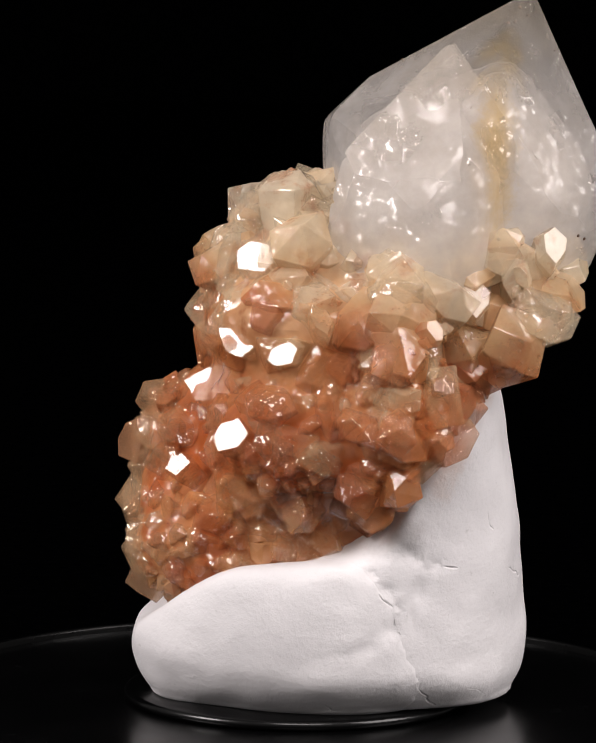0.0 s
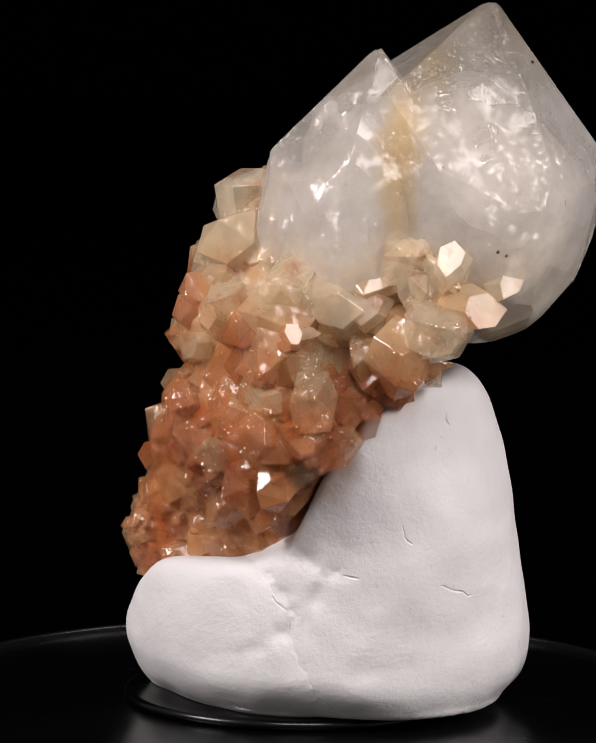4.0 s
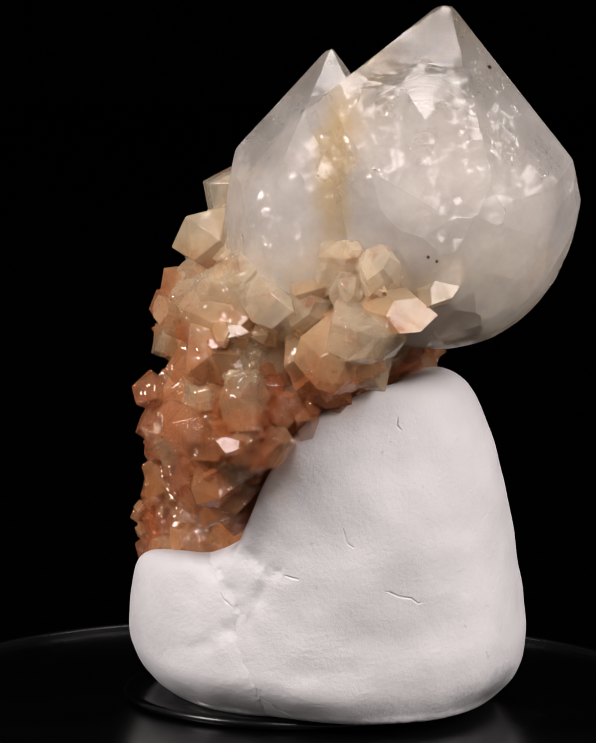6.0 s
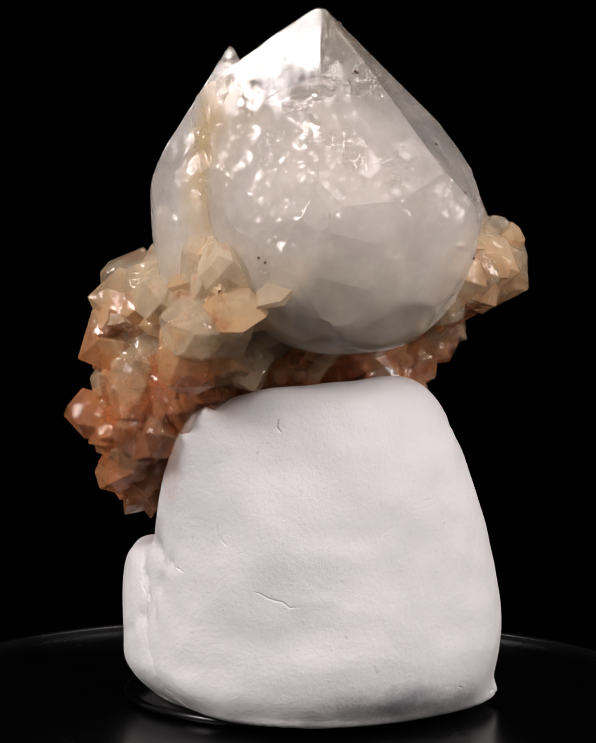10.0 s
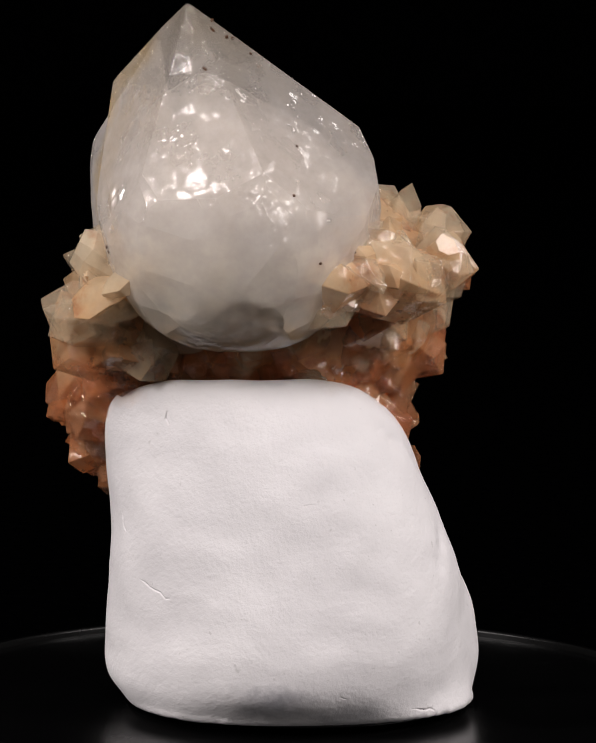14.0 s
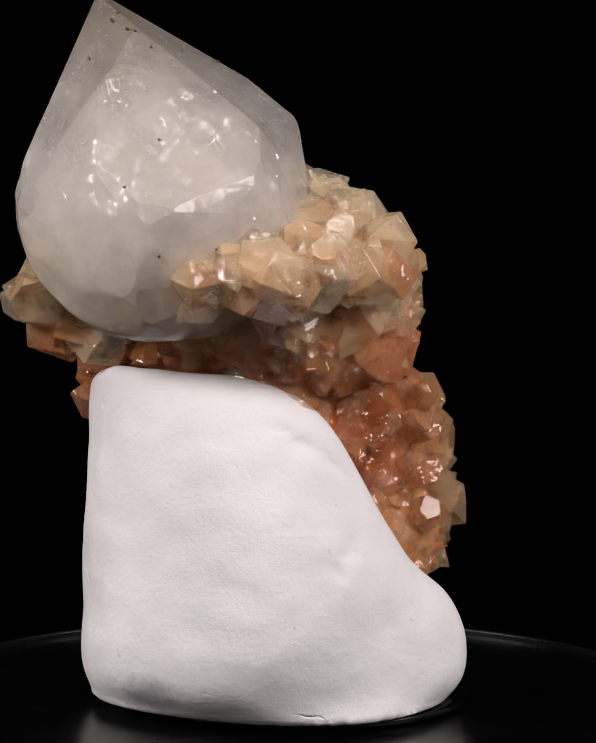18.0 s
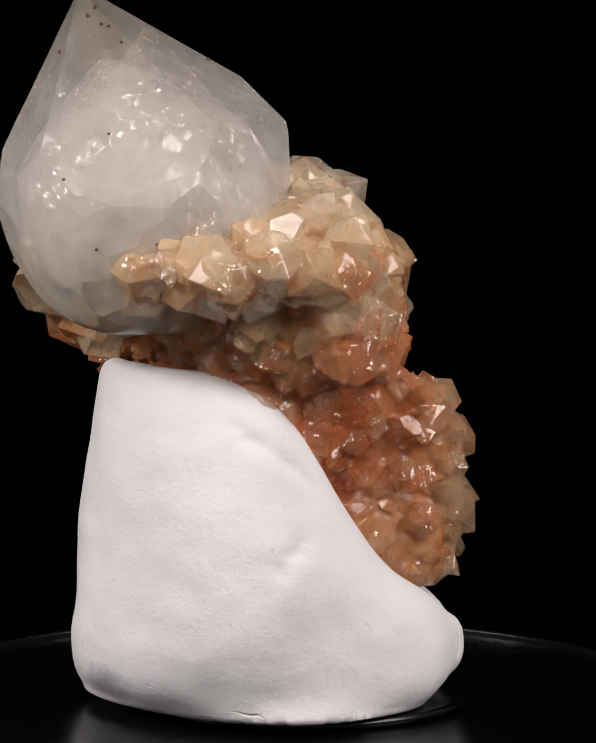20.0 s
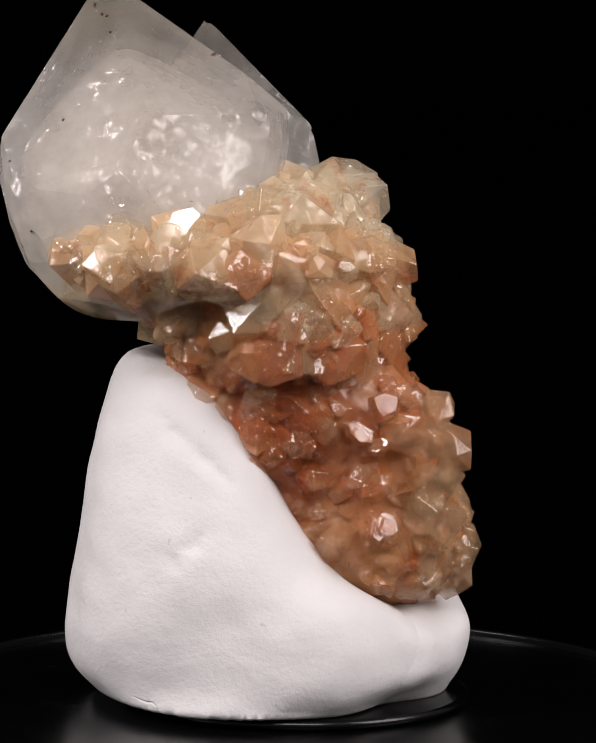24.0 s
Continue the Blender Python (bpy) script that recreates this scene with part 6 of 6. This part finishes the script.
crystal(-28.2, 3.4, 43.7, -0.64, 0.76, -0.11, 2.5, 5.9, 33936, CLEAR, 0.73)
crystal(4.7, -29.3, 65.8, 0.30, -0.95, 0.09, 4.9, 11.3, 71706, AMBER, 0.66)
crystal(-16.4, -22.2, 29.9, -0.10, -0.99, 0.12, 3.1, 7.2, 7353, AMBER, 0.71)
crystal(-14.4, -18.6, 50.3, -0.83, -0.25, 0.50, 2.1, 4.8, 89760, AMBER, 0.44)
crystal(4.3, -31.3, 55.8, -0.11, -0.76, 0.64, 2.1, 4.9, 87738, AMBER, 0.73)
crystal(6.0, -2.6, 92.0, 0.07, 0.03, 1.00, 4.9, 11.3, 64363, AMBER, 0.42)
crystal(-14.1, -22.4, 33.1, -0.44, -0.86, 0.25, 2.4, 5.5, 19366, AMBER, 0.85)
crystal(22.8, -23.5, 80.4, 0.29, -0.72, 0.64, 4.5, 10.3, 59082, AMBER, 0.45)
crystal(-14.7, 8.3, 79.2, -0.79, -0.22, 0.58, 4.4, 10.1, 20126, AMBER, 0.49)
crystal(12.5, -4.5, 37.5, 0.93, 0.34, -0.13, 3.1, 7.2, 56458, AMBER, 0.68)
crystal(21.0, 1.7, 56.7, 0.55, 0.64, -0.53, 3.3, 7.7, 96848, AMBER, 0.58)
crystal(8.2, -33.0, 55.0, -0.20, -0.56, 0.80, 2.1, 4.8, 6014, AMBER, 0.55)
crystal(22.8, -31.8, 64.7, 0.80, -0.56, 0.20, 4.0, 9.3, 48230, AMBER, 0.55)
crystal(-15.6, -9.9, 72.1, -0.55, -0.24, 0.80, 3.5, 8.0, 32017, AMBER, 0.57)
crystal(29.0, -14.2, 53.3, 0.81, 0.22, -0.55, 3.4, 7.7, 84231, AMBER, 0.84)
crystal(-6.6, 15.1, 54.1, -0.31, 0.89, 0.32, 2.4, 5.4, 38622, AMBER, 0.81)
crystal(40.7, -15.2, 71.8, 0.33, 0.86, 0.38, 4.9, 11.3, 26228, AMBER, 0.77)
crystal(-9.2, 3.8, 89.1, -0.73, 0.07, 0.88, 6.0, 15.6, 3731, AMBER, 0.60)
crystal(-13.4, 11.0, 84.1, -0.61, 0.09, 0.99, 6.0, 15.6, 98961, AMBER, 0.60)
crystal(-18.1, 6.9, 80.0, -0.95, 0.02, 0.52, 6.0, 15.6, 86434, AMBER, 0.60)
crystal(-19.9, 3.6, 76.8, -1.00, -0.01, 0.24, 6.0, 15.6, 55256, AMBER, 0.60)
crystal(-20.0, -0.1, 69.8, -0.98, 0.01, 0.41, 6.0, 15.6, 3819, AMBER, 0.60)
crystal(-19.6, -1.8, 62.2, -1.00, -0.02, 0.15, 6.0, 15.6, 89980, AMBER, 0.60)
crystal(-28.1, 0.4, 54.6, -0.68, 0.06, 0.93, 4.5, 11.7, 68767, AMBER, 0.60)
crystal(-30.3, -0.1, 46.7, -0.96, 0.02, 0.46, 4.5, 11.7, 64552, AMBER, 0.60)
crystal(-30.6, -1.1, 40.7, -1.00, -0.05, 0.18, 4.5, 11.7, 98836, AMBER, 0.60)
crystal(-32.5, -2.1, 34.9, -1.00, -0.00, 0.29, 4.5, 11.7, 3181, CLEAR, 0.60)
crystal(-31.6, -6.0, 24.8, -0.97, -0.06, -0.03, 4.5, 11.7, 78737, AMBER, 0.60)
crystal(-29.7, -7.8, 18.5, -0.68, -0.15, -0.52, 4.5, 11.7, 22385, CLEAR, 0.60)
crystal(-9.8, -8.3, 92.3, -0.61, -0.10, 0.99, 6.0, 15.6, 20181, AMBER, 0.60)
crystal(-16.6, -4.2, 81.7, -0.80, -0.18, 0.77, 6.0, 15.6, 81260, AMBER, 0.60)
crystal(-18.4, -7.5, 78.5, -0.92, -0.25, 0.51, 6.0, 15.6, 65122, AMBER, 0.60)
crystal(-17.1, -15.4, 66.7, -0.95, -0.30, 0.20, 6.0, 15.6, 89619, AMBER, 0.60)
crystal(-17.4, -17.5, 63.5, -0.91, -0.34, -0.03, 6.0, 15.6, 6379, AMBER, 0.60)
crystal(-32.0, -2.4, 46.4, -0.94, -0.24, 0.43, 4.5, 11.7, 44061, AMBER, 0.60)
crystal(-30.9, -11.0, 25.7, -0.92, -0.35, 0.04, 4.5, 11.7, 80590, AMBER, 0.60)
crystal(-6.9, -25.3, 76.7, -0.44, -0.66, 0.81, 6.0, 15.6, 51789, AMBER, 0.60)
crystal(-6.8, -32.1, 56.8, -0.49, -0.81, 0.51, 4.5, 11.7, 34172, AMBER, 0.60)
crystal(-5.4, -32.2, 48.4, -0.49, -0.87, 0.17, 4.5, 11.7, 73360, AMBER, 0.60)
crystal(-3.1, -32.4, 44.3, -0.40, -0.85, -0.16, 4.5, 11.7, 35578, AMBER, 0.60)
crystal(-1.4, -26.0, 86.3, -0.21, -0.83, 0.72, 6.0, 15.6, 1782, AMBER, 0.60)
crystal(16.0, -29.3, 80.6, -0.21, -0.68, 0.90, 6.0, 15.6, 38373, AMBER, 0.60)
crystal(16.1, -34.7, 79.3, -0.20, -0.77, 0.81, 6.0, 15.6, 30806, AMBER, 0.60)
crystal(16.2, -38.9, 68.9, -0.20, -0.93, 0.51, 6.0, 15.6, 26916, AMBER, 0.60)
crystal(16.5, -42.8, 53.4, -0.11, -0.99, 0.21, 4.5, 11.7, 72932, AMBER, 0.60)
crystal(17.1, -37.5, 40.7, -0.00, -0.85, -0.33, 4.5, 11.7, 37265, AMBER, 0.60)
crystal(-11.5, -23.6, 26.0, -0.11, -0.98, 0.05, 4.5, 11.7, 9612, AMBER, 0.60)
crystal(18.8, -36.1, 75.4, 0.24, -0.83, 0.71, 6.0, 15.6, 97986, AMBER, 0.60)
crystal(19.2, -39.1, 65.0, 0.31, -0.93, 0.41, 6.0, 15.6, 47550, AMBER, 0.60)
crystal(44.2, -22.4, 74.0, 0.50, 0.00, 1.00, 6.0, 11.0, 37673, AMBER, 0.35)
crystal(42.1, -23.2, 62.2, 0.81, 0.00, -0.38, 6.0, 15.6, 3607, AMBER, 0.60)
crystal(29.7, -31.2, 50.5, 0.67, -0.74, 0.28, 4.5, 11.7, 92505, AMBER, 0.60)
crystal(20.2, 37.2, 80.8, 0.14, 0.89, 0.62, 6.0, 15.6, 66155, AMBER, 0.60)
crystal(9.0, 25.6, 60.3, 0.25, 0.72, -0.45, 6.0, 15.6, 18467, AMBER, 0.60)
crystal(-3.5, 27.4, 87.9, -0.22, 0.40, 1.09, 6.0, 15.6, 9448, AMBER, 0.60)
crystal(4.7, 36.5, 76.4, -0.18, 0.82, -0.34, 6.0, 15.6, 43665, AMBER, 0.60)
crystal(-1.3, 27.8, 59.1, -0.12, 0.67, -0.53, 4.5, 11.7, 33446, AMBER, 0.60)
crystal(-0.9, 22.1, 49.9, -0.32, 0.95, 0.21, 4.5, 11.7, 66004, AMBER, 0.60)
crystal(-3.4, 32.7, 75.0, -0.36, 0.67, -0.45, 6.0, 15.6, 96393, AMBER, 0.60)
crystal(-7.5, 25.0, 63.6, -0.48, 0.76, -0.22, 6.0, 15.6, 46257, AMBER, 0.60)
crystal(-27.7, 8.2, 35.0, -0.58, 0.81, 0.31, 4.5, 11.7, 36068, AMBER, 0.60)
crystal(-6.8, 14.4, 90.3, -0.52, 0.29, 1.01, 6.0, 15.6, 68404, AMBER, 0.60)
crystal(-9.8, 25.4, 74.3, -0.64, 0.58, -0.30, 6.0, 15.6, 59022, AMBER, 0.60)
crystal(-13.1, 21.3, 70.7, -0.79, 0.58, 0.41, 6.0, 15.6, 95592, AMBER, 0.60)
crystal(-29.4, 4.7, 39.9, -0.77, 0.64, 0.15, 4.5, 11.7, 72066, CLEAR, 0.60)
crystal(-31.8, 5.3, 32.9, -0.81, 0.59, 0.28, 4.5, 11.7, 21708, CLEAR, 0.60)
crystal(-25.2, 6.3, 21.2, -0.64, 0.59, -0.29, 4.5, 11.7, 10387, CLEAR, 0.60)
crystal(-13.7, 19.9, 73.3, -0.86, 0.50, 0.17, 6.0, 15.6, 38862, AMBER, 0.60)
crystal(-27.6, 4.6, 24.1, -0.81, 0.53, -0.05, 4.5, 11.7, 62568, CLEAR, 0.60)
crystal(-20.7, 11.5, 28.5, -0.27, 1.16, -0.24, 2.4, 5.9, 10398, AMBER, 1.06)
crystal(-20.6, 10.6, 21.6, -0.59, 0.83, -0.10, 2.9, 6.9, 52962, AMBER, 0.98)
crystal(-23.0, 3.4, 18.2, -0.58, 0.51, -1.08, 2.2, 5.3, 12035, AMBER, 0.61)
crystal(-26.0, 7.6, 29.8, -0.98, 0.97, 0.45, 2.8, 6.7, 31444, AMBER, 0.64)
crystal(-29.5, -8.9, 23.3, -1.08, -0.49, -0.75, 2.2, 5.3, 54923, AMBER, 0.82)
crystal(-23.1, -8.8, 16.2, -0.78, -0.35, -0.69, 2.5, 5.9, 13216, AMBER, 0.85)
crystal(-21.1, -19.3, 21.6, -0.45, -0.72, -0.44, 3.0, 7.3, 4134, AMBER, 0.93)
crystal(-0.1, -23.5, 26.3, -0.08, -1.17, -0.22, 2.0, 4.8, 3384, AMBER, 0.66)
crystal(8.2, -24.2, 34.3, 0.13, -0.63, -1.00, 2.7, 6.6, 72841, AMBER, 0.95)
crystal(-23.3, -14.4, 19.2, -0.17, -0.17, -0.94, 2.3, 5.4, 79003, AMBER, 0.75)
crystal(-19.3, -17.4, 19.9, -0.53, -0.50, -1.04, 2.9, 6.9, 150, AMBER, 0.62)


def druse(count, gap, seed):
    """Small crystals that crowd the matrix between the large ones."""
    rng = random.Random(seed)
    order = list(range(len(core_points)))
    rng.shuffle(order)
    open_air = (clay_field(core_points) > 0.0008) & (main_field(core_points) > -0.0005)
    taken = []
    for k in order:
        p = core_points[k]
        if not open_air[k] or any(((p - q) ** 2).sum() < gap * gap for q in taken):
            continue
        if any((x / 1000 - p[0]) ** 2 + (y / 1000 - p[1]) ** 2 + (z / 1000 - p[2]) ** 2 < ((r + 3.5) / 1000) ** 2 for x, y, z, r in TIPS):
            continue
        taken.append(p)
        way = Vector(normals[k]).normalized() + Vector((rng.gauss(0, 0.35), rng.gauss(0, 0.35), rng.gauss(0.15, 0.3)))
        way.normalize()
        radius = rng.uniform(1.4, 2.9)
        tip = Vector(p) * 1000 + way * rng.uniform(0.2, 1.9)
        crystal(*tip, *way, radius, 6.5, rng.randrange(10**6), AMBER, rng.uniform(0.5, 1.0))
        if len(taken) == count:
            return


druse(290, 0.0034, 5)


def inclusion(x, y, z, length, seed):
    """A speck or needle of dark iron ore, sunk in the skin of a large point."""
    rng = random.Random(seed)
    p = np.array((x, y, z)) / 1000
    near = min((MAIN, SECOND), key=lambda form: abs(functools.reduce(np.maximum, pointed_cuts(p, *form))))
    for _ in range(8):
        f = functools.reduce(np.maximum, pointed_cuts(p, *near))
        slope = np.array([(functools.reduce(np.maximum, pointed_cuts(p + 1e-5 * e, *near)) - f) / 1e-5 for e in np.eye(3)])
        p = p - f * slope / max(slope @ slope, 0.1)
    x, y, z = p * 1000
    bm = bmesh.new()
    bmesh.ops.create_icosphere(bm, subdivisions=1, radius=1.0)
    turn = Vector((rng.uniform(-1, 1), rng.uniform(-1, 1), rng.uniform(0.2, 1.5))).normalized().to_track_quat("Z", "Y").to_matrix()
    for v in bm.verts:
        v.co = turn @ Vector((v.co.x * 0.00034, v.co.y * 0.00030, v.co.z * length / 2000)) * rng.uniform(0.85, 1.15) + Vector((x, y, z)) / 1000
    part("inclusion", bm, ORE, cluster, "dark brown speck")


inclusion(37.1, -14.1, 80.8, 0.7, 85)
inclusion(47.3, -9.3, 83.5, 0.8, 179)
inclusion(30.3, -21.9, 72.3, 0.7, 236)
inclusion(44.3, 4.4, 114.3, 1.2, 181)
inclusion(21.6, 23.8, 79.5, 1.2, 869)
inclusion(38.1, 19.3, 101.8, 0.5, 582)
inclusion(30.7, 26.9, 83.0, 0.5, 332)
inclusion(41.1, 25.3, 82.3, 0.5, 479)
inclusion(39.4, 3.5, 121.0, 1.3, 691)
inclusion(37.3, 5.1, 119.6, 1.0, 734)
inclusion(37.7, 2.4, 122.4, 1.0, 32)
inclusion(36.1, 5.7, 119.4, 0.7, 113)
inclusion(34.2, 8.0, 116.6, 0.5, 452)
inclusion(46.5, 23.0, 94.2, 0.5, 516)
inclusion(40.6, -12.4, 79.5, 1.0, 666)
inclusion(46.7, -10.1, 83.8, 0.7, 586)
inclusion(34.3, -13.1, 71.3, 0.8, 172)
inclusion(17.5, 0.1, 112.3, 1.3, 737)


# ---- motion of things ----
def motions():
    for thing in (turntable, stand, cluster):
        walk(thing, [(t, pose(0, 0, 0, 0, 0, TURN * t)) for t in (0, 4, 8, 12, 16, 20, 24)])


motions()
